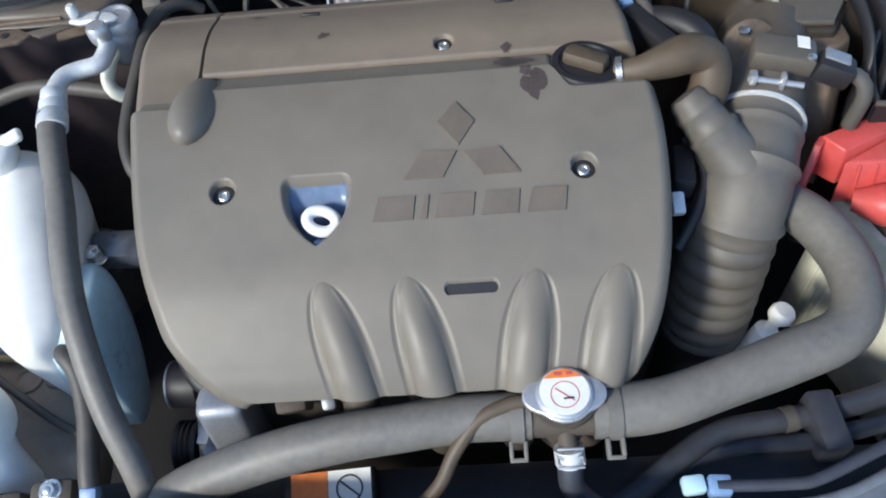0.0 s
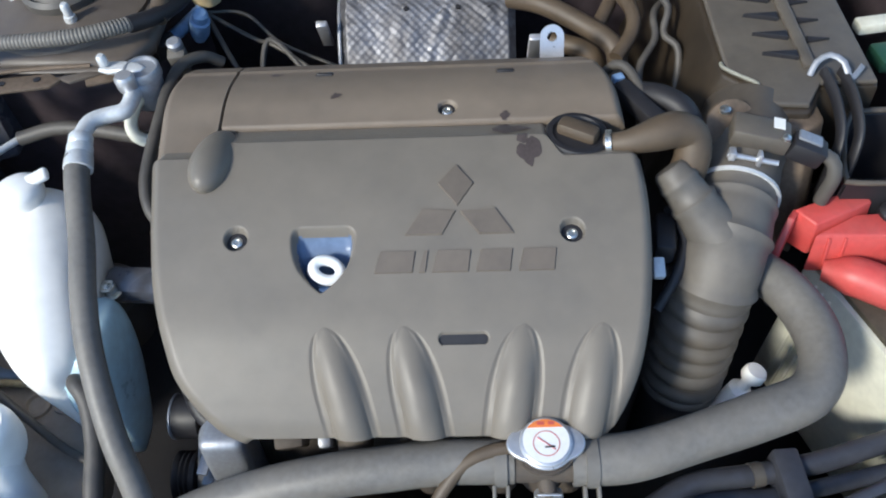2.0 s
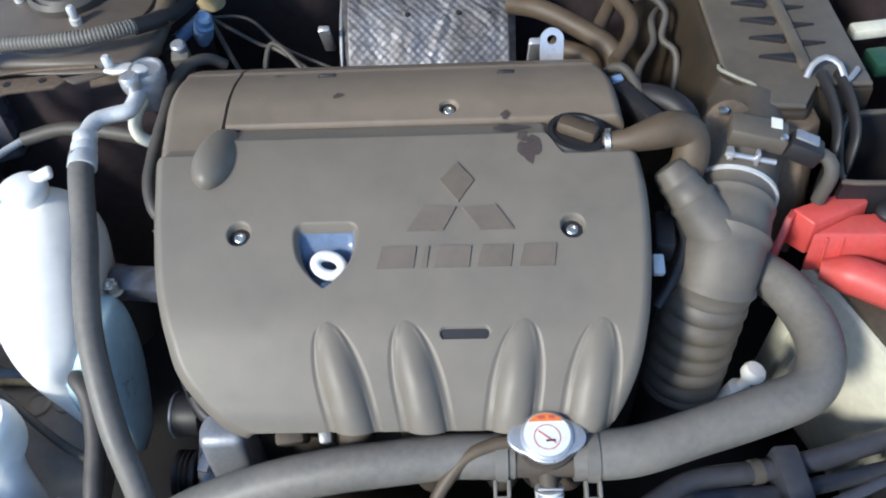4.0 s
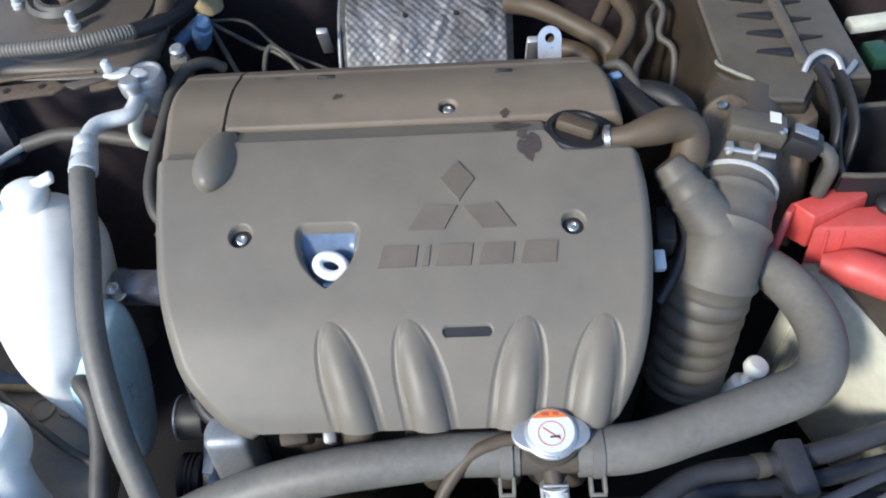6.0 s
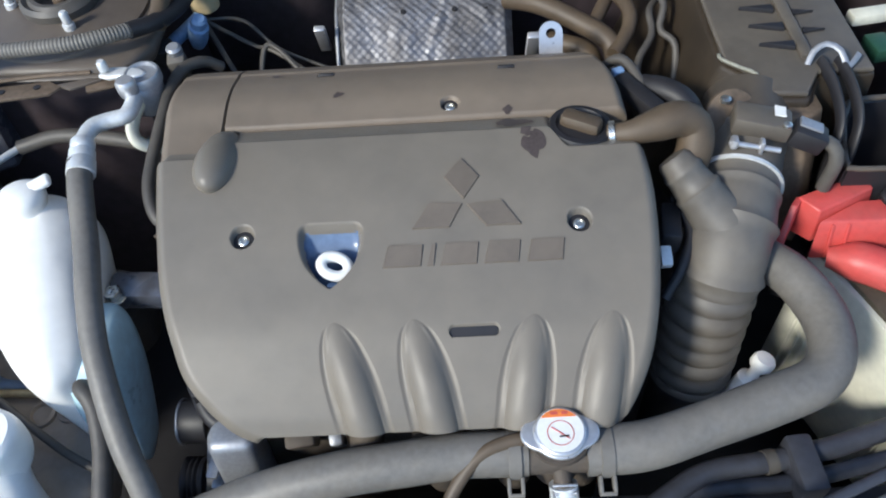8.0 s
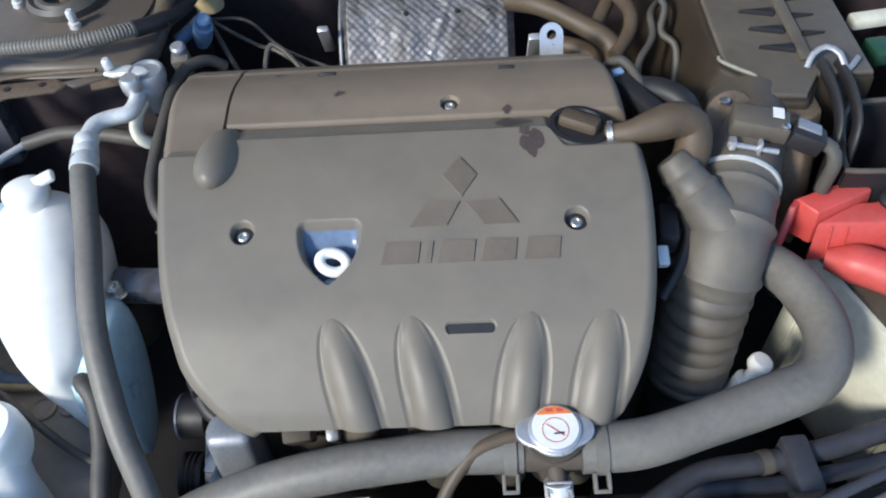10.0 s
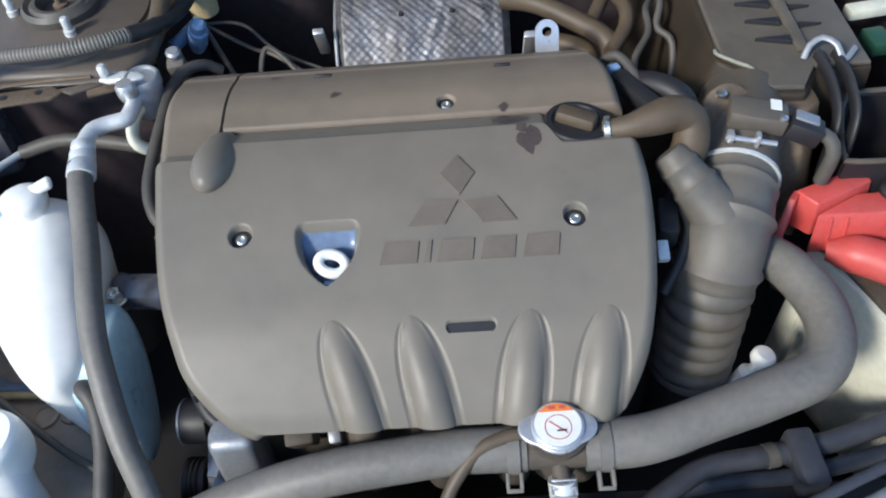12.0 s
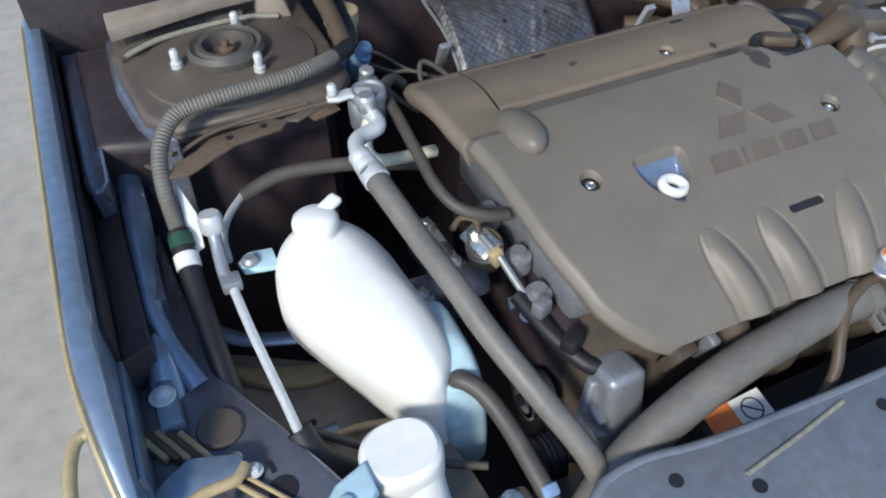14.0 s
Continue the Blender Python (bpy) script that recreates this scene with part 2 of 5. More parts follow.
def smooth_sections(rows, per=5):
    """More sections between the given ones, on a smooth line."""
    out = []
    n = len(rows)
    for i in range(n - 1):
        a, b, c, d = rows[max(i - 1, 0)], rows[i], rows[i + 1], rows[min(i + 2, n - 1)]
        for k in range(per):
            t = k / per
            out.append(tuple(0.5 * (2 * q + (r - p) * t + (2 * p - 5 * q + 4 * r - s) * t * t + (3 * q - p - 3 * r + s) * t ** 3) for p, q, r, s in zip(a, b, c, d)))
    out.append(rows[-1])
    return out


def frustum(low, z0, high, z1, bevel=0.005, m=None):
    """A body between two outlines with as many corners."""
    bm = bmesh.new()
    a = [bm.verts.new((x, y, z0)) for x, y in low]
    b = [bm.verts.new((x, y, z1)) for x, y in high]
    n = len(a)
    bm.faces.new(a[::-1])
    bm.faces.new(b)
    for k in range(n):
        bm.faces.new((a[k], a[(k + 1) % n], b[(k + 1) % n], b[k]))
    bmesh.ops.recalc_face_normals(bm, faces=bm.faces[:])
    if bevel:
        bmesh.ops.bevel(bm, geom=bm.edges[:], offset=bevel, segments=2, profile=0.5, affect="EDGES")
    if m:
        bmesh.ops.transform(bm, matrix=m, verts=bm.verts)
    return bm


def ragged(cx, cy, rx, ry, seed, n=26, rough=0.35):
    """An uneven closed outline round a centre."""
    rng = random.Random(seed)
    off = [rng.uniform(-rough, rough) for _ in range(n)]
    return [(cx + rx * (1 + (off[k] + off[(k + 1) % n]) / 2) * math.cos(2 * math.pi * k / n), cy + ry * (1 + (off[k] + off[(k + 1) % n]) / 2) * math.sin(2 * math.pi * k / n)) for k in range(n)]


def bolt(name, place, way, radius, height, material, parent=None, washer=True, label=""):
    """A hexagon head on a washer, standing on place along way."""
    m = aim(place, Vector(place) + Vector(way))
    bm = lathe([(radius * 0.98, 0), (radius, height * 0.15), (radius, height * 0.85), (radius * 0.85, height)], m @ Matrix.Translation((0, 0, height * 0.2)), 6)
    if washer:
        lathe([(radius * 1.45, 0), (radius * 1.5, height * 0.1), (radius * 1.4, height * 0.25)], m, 20, bm)
    lathe([(radius * 0.5, height), (radius * 0.5, height * 1.35), (radius * 0.4, height * 1.42)], m, 12, bm)
    return part(name, bm, material, parent, label)


def step(a, b, x):
    t = min(1.0, max(0.0, (x - a) / (b - a)))
    return t * t * (3 - 2 * t)


def soft_table(table):
    """The table as a smooth function."""
    xs, ys = np.array([t[0] for t in table]), np.array([t[1] for t in table])
    d = np.gradient(ys, xs)

    def value(v):
        v = min(max(v, xs[0]), xs[-1])
        i = min(max(int(np.searchsorted(xs, v)) - 1, 0), len(xs) - 2)
        h = xs[i + 1] - xs[i]
        t = (v - xs[i]) / h
        return float((2 * t**3 - 3 * t**2 + 1) * ys[i] + (t**3 - 2 * t**2 + t) * h * d[i] + (-2 * t**3 + 3 * t**2) * ys[i + 1] + (t**3 - t**2) * h * d[i + 1])
    return value


# ---- the setting ----
ground = part("ground", slab([(-60, -60), (60, -60), (60, 60), (-60, 60)], -0.1, 0.0, bevel=0), GROUND)
tagged(ground, "pale worn concrete ground beside the car", "ground", kind="structure")

bay = thing("engine_bay", "dark dusty engine bay of a dark blue car", "car body", kind="structure")
bm = slab([(-0.69, -0.11), (-0.52, -0.33), (0.66, -0.33), (0.66, 0.60), (-0.69, 0.60)], 0.30, 0.32, bevel=0)
part("bay_floor", bm, BLACK, bay, "black undertray")
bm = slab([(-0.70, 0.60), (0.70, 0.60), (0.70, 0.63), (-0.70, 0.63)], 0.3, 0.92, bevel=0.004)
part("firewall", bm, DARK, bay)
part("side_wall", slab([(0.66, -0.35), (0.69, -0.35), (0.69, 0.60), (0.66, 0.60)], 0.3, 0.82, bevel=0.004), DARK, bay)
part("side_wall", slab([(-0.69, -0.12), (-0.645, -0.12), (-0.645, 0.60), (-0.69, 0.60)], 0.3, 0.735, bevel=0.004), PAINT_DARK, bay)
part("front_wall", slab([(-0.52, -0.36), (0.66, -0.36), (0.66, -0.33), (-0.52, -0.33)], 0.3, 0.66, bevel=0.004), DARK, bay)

hood = thing("hood", "open dark blue hood standing over the rear of the bay", "hood", kind="structure")
hm = Matrix.Translation((0, 0.68, 0.95)) @ pose(0, 0, 0, 122)
part("outer_skin", slab([(-0.72, 0), (0.72, 0), (0.70, 0.55), (0.60, 0.92), (0.35, 1.02), (-0.35, 1.02), (-0.60, 0.92), (-0.70, 0.55)], -0.022, -0.012, hm, 0.004), PAINT, hood)
part("inner_frame", slab([(-0.69, 0.03), (0.69, 0.03), (0.67, 0.54), (0.57, 0.89), (0.33, 0.98), (-0.33, 0.98), (-0.57, 0.89), (-0.67, 0.54)], -0.012, 0.0, hm, 0.004), PAINT_DARK, hood)

# ---- engine ----
block = thing("engine_block", "dark dusty engine block under the cover", "engine")
part("block", box((0.44, 0.36, 0.38), pose(-0.01, 0.05, 0.52), 0.02), DARK_STEEL, block)
part("cylinder_head", box((0.42, 0.30, 0.08), pose(-0.01, 0.08, 0.75), 0.012), CAST, block)
for x in (-0.055, 0.02, 0.095, 0.165):
    part("intake_runner", tube([(x, -0.13, 0.73), (x, -0.165, 0.70), (x, -0.17, 0.64), (x, -0.13, 0.57)], 0.018, 16), DARK_STEEL, block)

# ---- engine cover ----
cover = thing("engine_cover", "dusty grey-brown plastic engine cover with four runner bulges", "engine cover")
EDGE_L = soft_table([(-0.175, -0.150), (-0.1725, -0.163), (-0.168, -0.177), (-0.160, -0.191), (-0.146, -0.208), (-0.128, -0.224), (-0.098, -0.237), (-0.056, -0.250), (0.0, -0.259), (0.049, -0.265), (0.10, -0.272), (0.16, -0.278), (0.21, -0.281), (0.25, -0.280), (0.275, -0.275), (0.294, -0.262)])
EDGE_R = soft_table([(-0.175, 0.178), (-0.1725, 0.190), (-0.168, 0.199), (-0.159, 0.208), (-0.146, 0.217), (-0.129, 0.226), (-0.093, 0.237), (-0.042, 0.245), (0.002, 0.248), (0.045, 0.248), (0.08, 0.245), (0.147, 0.238), (0.20, 0.234), (0.24, 0.228), (0.28, 0.210), (0.294, 0.196)])
TOP = soft_table([(-0.182, 0.728), (-0.176, 0.748), (-0.168, 0.762), (-0.15, 0.780), (-0.125, 0.799), (-0.10, 0.816), (-0.05, 0.839), (0.0, 0.858), (0.04, 0.870), (0.08, 0.878), (0.11, 0.882)])
REAR = soft_table([(0.08, 0.868), (0.143, 0.872), (0.18, 0.875), (0.21, 0.871), (0.24, 0.861), (0.262, 0.852), (0.281, 0.839), (0.294, 0.824)])
BULGES = [(-0.077, -0.051), (0.000, 0.020), (0.116, 0.100), (0.191, 0.172)]
BOLTS = [(-0.168, -0.004), (0.169, -0.003)]


def back_edge(x):
    """Where the front panel ends towards the rear panel."""
    return 0.088 + 0.018 * step(-0.205, -0.185, x) - 0.028 * step(0.146, 0.168, x)


def shield_half(t):
    """Half the width of the dipstick opening, with rounded upper corners, from its top (0) to its tip (1)."""
    if t >= 1:
        return -0.01
    corner = 0.009 * (1 - math.sqrt(max(0.0, 1 - (1 - min(1.0, max(0.0, t + 0.02) / 0.16)) ** 2)))
    return 0.032 * (1 - max(0.0, t) ** 3.0) - corner


def opening(x, y):
    """Signed distance to the shield-shaped dipstick opening; negative inside."""
    t = (0.004 - y) / 0.062
    return max(abs(x + 0.0795) - shield_half(t), y - 0.005, -0.058 - y)


def bulge(x, y):
    """How far the runner bulges stand out of the front panel."""
    s = (-0.090 - y) / 0.084
    if s <= 0:
        return 0.0
    out = 0.0
    for xa, xb in BULGES:
        cx = xa + (xb - xa) * s + 0.0015
        half = 0.0185 * (1 - (1 - min(1.0, s / 0.74)) ** 2.1) ** 0.5 + 1e-5
        d = abs(x - cx) / half
        grow = step(-0.10, 0.60, s)
        if d < 1:
            out += 0.0125 * grow * (1 - d ** 2.0) ** 0.75
        lip = 0.0014 * step(0.0, 0.10, s) * (1 - 0.8 * step(0.45, 0.95, s))
        out += lip * math.exp(-((d - 1.02) * half / 0.0015) ** 2)
        if 1.1 < d < 1.5:
            out -= 0.0013 * step(0.0, 0.14, s) * math.sin(math.pi * (d - 1.1) / 0.4)
    return out


def cover_height(x, y):
    z = TOP(y)
    for bx, by in BOLTS:
        r = math.hypot(x - bx, y - by)
        z -= 0.011 * (1 - step(0.0095, 0.0125, r))
    o = opening(x, y)
    z -= 0.013 * min(1.0, max(0.0, (0.001 - o) / 0.0060)) ** 1.2
    dx, dy = abs(x - 0.0595) - 0.019, abs(y + 0.1005)
    z -= 0.016 * (1 - step(0.0032, 0.0052, math.hypot(max(dx, 0), dy)))
    return z


def panel_grid(nu, nv, place):
    bm = bmesh.new()
    v = [[bm.verts.new(place(i / nu, j / nv)) for i in range(nu + 1)] for j in range(nv + 1)]
    for j in range(nv):
        for i in range(nu):
            bm.faces.new((v[j][i], v[j][i + 1], v[j + 1][i + 1], v[j + 1][i]))
    rim = [e for e in bm.edges if e.is_boundary]
    got = bmesh.ops.extrude_edge_only(bm, edges=rim)["geom"]
    for q in got:
        if isinstance(q, bmesh.types.BMVert):
            q.co.z -= 0.018
            q.co.x *= 0.975
            q.co.y += 0.016 if q.co.y < -0.1 else 0.0
    return bm


def edge_drop(x, l, r):
    d = min(x - l, r - x)
    return 0.011 * max(0.0, 1 - d / 0.012) ** 2.2


def front_place(u, v):
    w = min(1.0, v / 0.955)
    x = -0.26 + 0.51 * u
    for _ in range(3):
        y = -0.1735 + (back_edge(x) + 0.1735) * w
        l, r = EDGE_L(y), EDGE_R(y)
        x = l + (r - l) * u
    z = cover_height(x, y) - edge_drop(x, l, r)
    b = bulge(x, y)
    z += 0.66 * b
    y -= 0.62 * b
    if v > 0.955:
        t = (v - 0.955) / 0.045
        y += 0.0310 * t
        z = max(z - 0.014 * t ** 0.9, 0.84) if x > -0.19 else z - 0.012 * t ** 0.4
    return x, y, z


front_bm = panel_grid(400, 290, front_place)
gone = [f for f in front_bm.faces if opening(f.calc_center_median().x, f.calc_center_median().y) < -0.0042]
bmesh.ops.delete(front_bm, geom=gone, context="FACES")
part("front_panel", front_bm, COVER, cover, sharp=1.2)


def shield_outline(inset, n=14):
    """The opening's outline, drawn in by inset."""
    pts = []
    for k in range(n + 1):
        t = -0.02 + 0.96 * k / n
        y = 0.004 - 0.062 * t
        half = shield_half(t) - inset
        pts.append((max(half, 0.0015), min(y, 0.005 - inset)))
    return [(-0.0795 + h, y) for h, y in pts] + [(-0.0795 - h, y) for h, y in pts[::-1]]


bm = bmesh.new()
bmesh.ops.create_uvsphere(bm, u_segments=36, v_segments=24, radius=1.0, matrix=pose(-0.2035, 0.093, 0.868, -14, 0, -4) @ Matrix.Diagonal((0.0245, 0.052, 0.0235, 1)))
part("dome", bm, COVER, cover, "rounded boss", sharp=2)
bm = bmesh.new()
rows = []
for inset, dz, sy in ((0.0025, -0.008, 0.0), (0.0045, -0.014, 0.0), (0.0055, -0.020, -0.006), (0.0070, -0.028, -0.013), (0.0095, -0.050, -0.020)):
    rows.append([bm.verts.new((x, y + sy * max(0.0, (y + 0.058) / 0.06), TOP(y) + dz)) for x, y in shield_outline(inset)])
for a, b in zip(rows, rows[1:]):
    for k in range(len(a)):
        bm.faces.new((a[k], b[k], b[(k + 1) % len(a)], a[(k + 1) % len(a)]))
bm.faces.new(rows[-1])
# the well's blue is sky reflection held in the base colour
part("dipstick_well", bm, FUNNEL, cover, "glossy dipstick well with sky blue in its colour")
part("slot", slab([(-0.0190, -0.0046), (0.0190, -0.0046), (0.0222, -0.0028), (0.0225, 0.0), (0.0222, 0.0028), (0.0190, 0.0046), (-0.0190, 0.0046), (-0.0222, 0.0028), (-0.0225, 0.0), (-0.0222, -0.0028)], -0.004, 0.0, pose(0.0595, -0.1005, TOP(-0.1005) - 0.0030, 24.5) @ Matrix.Diagonal((1.06, 1.15, 1, 1)), 0), BLACK, cover, "black slot")
for sx, sy in ((-0.100, 0.234), (0.112, 0.228)):
    part("rear_slot", box((0.019, 0.0055, 0.006), pose(sx, sy, REAR(sy) - 0.0012, -22), 0.001), BLACK, cover, "black rear slot")


def stain(name, outline, height, lift=0.0004):
    bm = bmesh.new()
    mid = bm.verts.new((sum(p[0] for p in outline) / len(outline), sum(p[1] for p in outline) / len(outline), 0))
    rim = [bm.verts.new((x, y, 0)) for x, y in outline]
    for k in range(len(rim)):
        bm.faces.new((mid, rim[k], rim[(k + 1) % len(rim)]))
    bmesh.ops.subdivide_edges(bm, edges=bm.edges[:], cuts=3, use_grid_fill=True)
    for v in bm.verts:
        v.co.z = height(v.co.x, v.co.y) + lift
    return part(name, bm, STAIN, cover, "dark oily stain")


def step_slope(x, y):
    return TOP(0.106) - 0.014 * min(1.0, max(0.0, (y - 0.106) / 0.0310)) ** 0.9 if y > 0.106 else TOP(y)


stain("stain", ragged(0.131, 0.082, 0.0105, 0.0165, 5, 18, 0.55), lambda x, y: cover_height(x, y))
stain("stain", ragged(0.125, 0.102, 0.0065, 0.0085, 31, 16, 0.5), step_slope, 0.0008)
stain("stain", ragged(0.113, 0.121, 0.0200, 0.0120, 8, 18, 0.55), step_slope, 0.0012)
stain("stain", ragged(0.108, 0.146, 0.006, 0.006, 21, rough=0.4), lambda x, y: REAR(y))
stain("stain", ragged(-0.080, 0.183, 0.006, 0.005, 11, rough=0.5), lambda x, y: REAR(y))
stain("stain", ragged(-0.158, 0.236, 0.007, 0.004, 12, rough=0.5), lambda x, y: REAR(y))


def rear_place(l0, r0):
    def place(u, v):
        y0 = 0.1385 if l0 else 0.098
        y = y0 + (0.292 - y0) * v
        l, r = (l0 or EDGE_L(y)), (r0 or EDGE_R(y))
        x = l + (r - l) * u
        z = REAR(y) - 0.006 * max(0, 1 - v / 0.03) ** 2
        if not r0:
            z -= edge_drop(x, l - 0.02, r)
        else:
            z -= edge_drop(x, l, r + 0.02)
        rb = math.hypot(x - 0.045, y - 0.160)
        if l0:
            z -= 0.010 * (1 - step(0.008, 0.0105, rb))
            for sx, sy in ((-0.100, 0.234), (0.112, 0.228)):
                d = max(abs(x - sx) - 0.009, abs(y - sy) - 0.0035)
                z -= 0.008 * (1 - step(-0.001, 0.001, d))
        z += 0.0016 * math.exp(-((y - 0.250) / 0.004) ** 2)
        return x, y, z
    return place


part("rear_panel", panel_grid(240, 110, rear_place(-0.2045, None)), COVER_REAR, cover, sharp=1.2)
part("side_panel", panel_grid(40, 80, rear_place(None, -0.2080)), COVER_REAR, cover, sharp=1.2)

for bx, by in BOLTS + [(0.045, 0.160)]:
    z = (TOP(by) - 0.0115) if by < 0.1 else REAR(by) - 0.0105
    g = part("grommet", lathe([(0.0122, 0), (0.0122, 0.002), (0.0085, 0.0035), (0.0065, 0.003)], pose(bx, by, z + 0.0012, 14), 24), BLACK, cover, "black rubber grommet")
    b = part("bolt", lathe([(0.0058, 0), (0.0058, 0.0035), (0.0045, 0.0045), (0.0034, 0.0046), (0.0032, 0.003), (0.0012, 0.003)], pose(bx, by, z + 0.002, 10), 18), STEEL, cover, "small zinc bolt")

# emblem diamonds and name bars, as plain raised shapes


def on_cover(outline, lift=0.0012):
    bm = bmesh.new()
    cx, cy = sum(p[0] for p in outline) / len(outline), sum(p[1] for p in outline) / len(outline)
    low = [bm.verts.new((x, y, TOP(y) - 0.001)) for x, y in outline]
    high = [bm.verts.new((x + (cx - x) * 0.06, y + (cy - y) * 0.06, TOP(y) + lift)) for x, y in outline]
    n = len(outline)
    bm.faces.new(high)
    for k in range(n):
        bm.faces.new((low[k], low[(k + 1) % n], high[(k + 1) % n], high[k]))
    bmesh.ops.recalc_face_normals(bm, faces=bm.faces[:])
    return bm


for diamond in ([(0.0555, 0.0225), (0.0725, 0.047), (0.0545, 0.070), (0.0355, 0.048)],
                [(0.002, -0.006), (0.0405, -0.006), (0.0545, 0.0185), (0.020, 0.0205)],
                [(0.0575, 0.0175), (0.0765, -0.006), (0.112, -0.006), (0.0935, 0.020)]):
    part("emblem_diamond", on_cover(diamond, 0.0022), EMBLEM, cover, "brown-grey raised diamond")
for x0, x1 in ((-0.028, 0.014), (0.0165, 0.026), (0.029, 0.069), (0.072, 0.110), (0.114, 0.153)):
    part("name_bar", on_cover([(x0, -0.042), (x1 - 0.003, -0.042), (x1, -0.021), (x0 + 0.006, -0.021)], 0.0018), EMBLEM, cover, "plain raised bar")

# dipstick in the opening
dip = thing("oil_dipstick", "off-white ring handle of the oil dipstick", "dipstick")
ring = bmesh.new()
c0 = Vector((-0.0760, -0.032, 0.837))
m0 = Matrix.Translation(c0) @ pose(0, 0, 0, 16, 14, -14)
seg, tubeseg = 36, 12
vs = [[ring.verts.new(m0 @ Vector(((0.0138 + 0.0056 * math.cos(b)) * math.cos(a), (0.0100 + 0.0056 * math.cos(b)) * math.sin(a), 0.0065 * math.sin(b)))) for b in (2 * math.pi * k / tubeseg for k in range(tubeseg))] for a in (2 * math.pi * k / seg for k in range(seg))]
for i in range(seg):
    for k in range(tubeseg):
        ring.faces.new((vs[i][k], vs[(i + 1) % seg][k], vs[(i + 1) % seg][(k + 1) % tubeseg], vs[i][(k + 1) % tubeseg]))
bmesh.ops.recalc_face_normals(ring, faces=ring.faces[:])
part("ring_handle", ring, WHITE, dip)
part("stem", tube([(-0.078, -0.049, 0.829), (-0.0785, -0.055, 0.81), (-0.079, -0.05, 0.74)], 0.006, 12), BLUE_PART, dip, "pale blue dipstick stem")

# oil filler cap
fcap = thing("oil_filler_cap", "dusty black round oil filler cap with a grip bar", "filler cap")
fm = pose(0.183, 0.112, 0.866, -4, 4, 0) @ Matrix.Diagonal((1.12, 1.12, 1.0, 1))
part("cap_body", lathe([(0.031, -0.03), (0.031, 0.006), (0.029, 0.010), (0.024, 0.0105), (0.022, 0.008)], fm, 40), BLACK, fcap)
part("grip", box((0.040, 0.019, 0.018), fm @ pose(0, 0, 0.012, 0, 0, -28), 0.006), BROWN_HOSE, fcap, "dusty raised grip bar")

# ---- cooling ----
neck = thing("radiator_filler_neck", "radiator filler neck with a silver labelled pressure cap", "filler neck")
part("neck", lathe([(0.022, -0.06), (0.022, 0.0), (0.029, 0.004), (0.029, 0.010)], pose(0.134, -0.187, 0.752), 32), DARK_STEEL, neck)
part("cross_pipe", tube([(0.085, -0.190, 0.728), (0.134, -0.191, 0.731), (0.185, -0.192, 0.734)], 0.0195, 20), DARK_STEEL, neck)
part("outlet", tube([(0.134, -0.195, 0.735), (0.137, -0.215, 0.72), (0.138, -0.23, 0.705)], 0.009, 14), DARK_STEEL, neck)

outline = []
for k in range(72):
    a = 2 * math.pi * k / 72
    r = 0.0264 + 0.0108 * (max(0.0, abs(math.cos(a)) - 0.70) / 0.30) ** 1.8
    outline.append((r * math.cos(a), r * math.sin(a)))
rm = pose(0.1345, -0.187, 0.762, 0, 0, 1)
cap = part("cap", slab(outline, 0.001, 0.0065, rm, 0.002, segs=3), CHROME, neck, "silver pressure cap with two ears")
part("cap_dome", lathe([(0.0252, 0.006), (0.0244, 0.0090), (0.0225, 0.0104)], rm, 48), CHROME, cap)
part("label", lathe([(0.0218, 0.0100), (0.0218, 0.0109)], rm, 48), WHITE, cap, "white warning label")
arc = [(0.0212 * math.cos(a), 0.0212 * math.sin(a)) for a in (radians(38 + 104 * k / 24) for k in range(25))]
part("label_band", slab(arc, 0.0109, 0.0114, rm, 0), ORANGE, cap, "orange label band")
part("band_mark", box((0.007, 0.003, 0.0004), rm @ pose(-0.004, 0.0170, 0.0116), 0), RED_INK, cap, "dark red printed mark")
part("band_mark", box((0.006, 0.003, 0.0004), rm @ pose(0.006, 0.0170, 0.0116), 0), RED_INK, cap, "dark red printed mark")
bm = bmesh.new()
for k in range(40):
    a, b = 2 * math.pi * k / 40, 2 * math.pi * (k + 1) / 40
    q = [bm.verts.new(rm @ Vector((r * math.cos(t), r * math.sin(t) - 0.003, 0.0113))) for r, t in ((0.0118, a), (0.0126, a), (0.0126, b), (0.0118, b))]
    bm.faces.new(q)
part("label_ring", bm, RED_INK, cap, "thin red printed ring")
part("label_bar", box((0.020, 0.0009, 0.0005), rm @ pose(0, -0.003, 0.0113, 0, 0, -38), 0), RED_INK, cap, "red printed bar")
part("label_bar", box((0.009, 0.0016, 0.0005), rm @ pose(0.003, -0.0065, 0.0114, 0, 0, 4), 0), INK, cap, "dark printed bar")

LEFT_RUN = [(-0.330, -0.262, 0.600), (-0.285, -0.241, 0.640), (-0.238, -0.225, 0.670), (-0.190, -0.215, 0.692), (-0.130, -0.206, 0.712), (-0.070, -0.199, 0.723), (-0.015, -0.194, 0.727), (0.04, -0.189, 0.729), (0.105, -0.189, 0.729)]
lh = thing("upper_radiator_hose", "thick dusty grey rubber radiator hose along the front of the engine", "hose", "radiator hoses")
part("hose", tube(LEFT_RUN, 0.0225, 24), HOSE, lh)
RIGHT_RUN = [(0.160, -0.192, 0.734), (0.22, -0.189, 0.737), (0.285, -0.172, 0.742), (0.345, -0.153, 0.745), (0.395, -0.134, 0.748), (0.418, -0.104, 0.75), (0.423, -0.06, 0.75), (0.409, -0.012, 0.748), (0.385, 0.024, 0.742), (0.355, 0.055, 0.725), (0.33, 0.09, 0.70)]
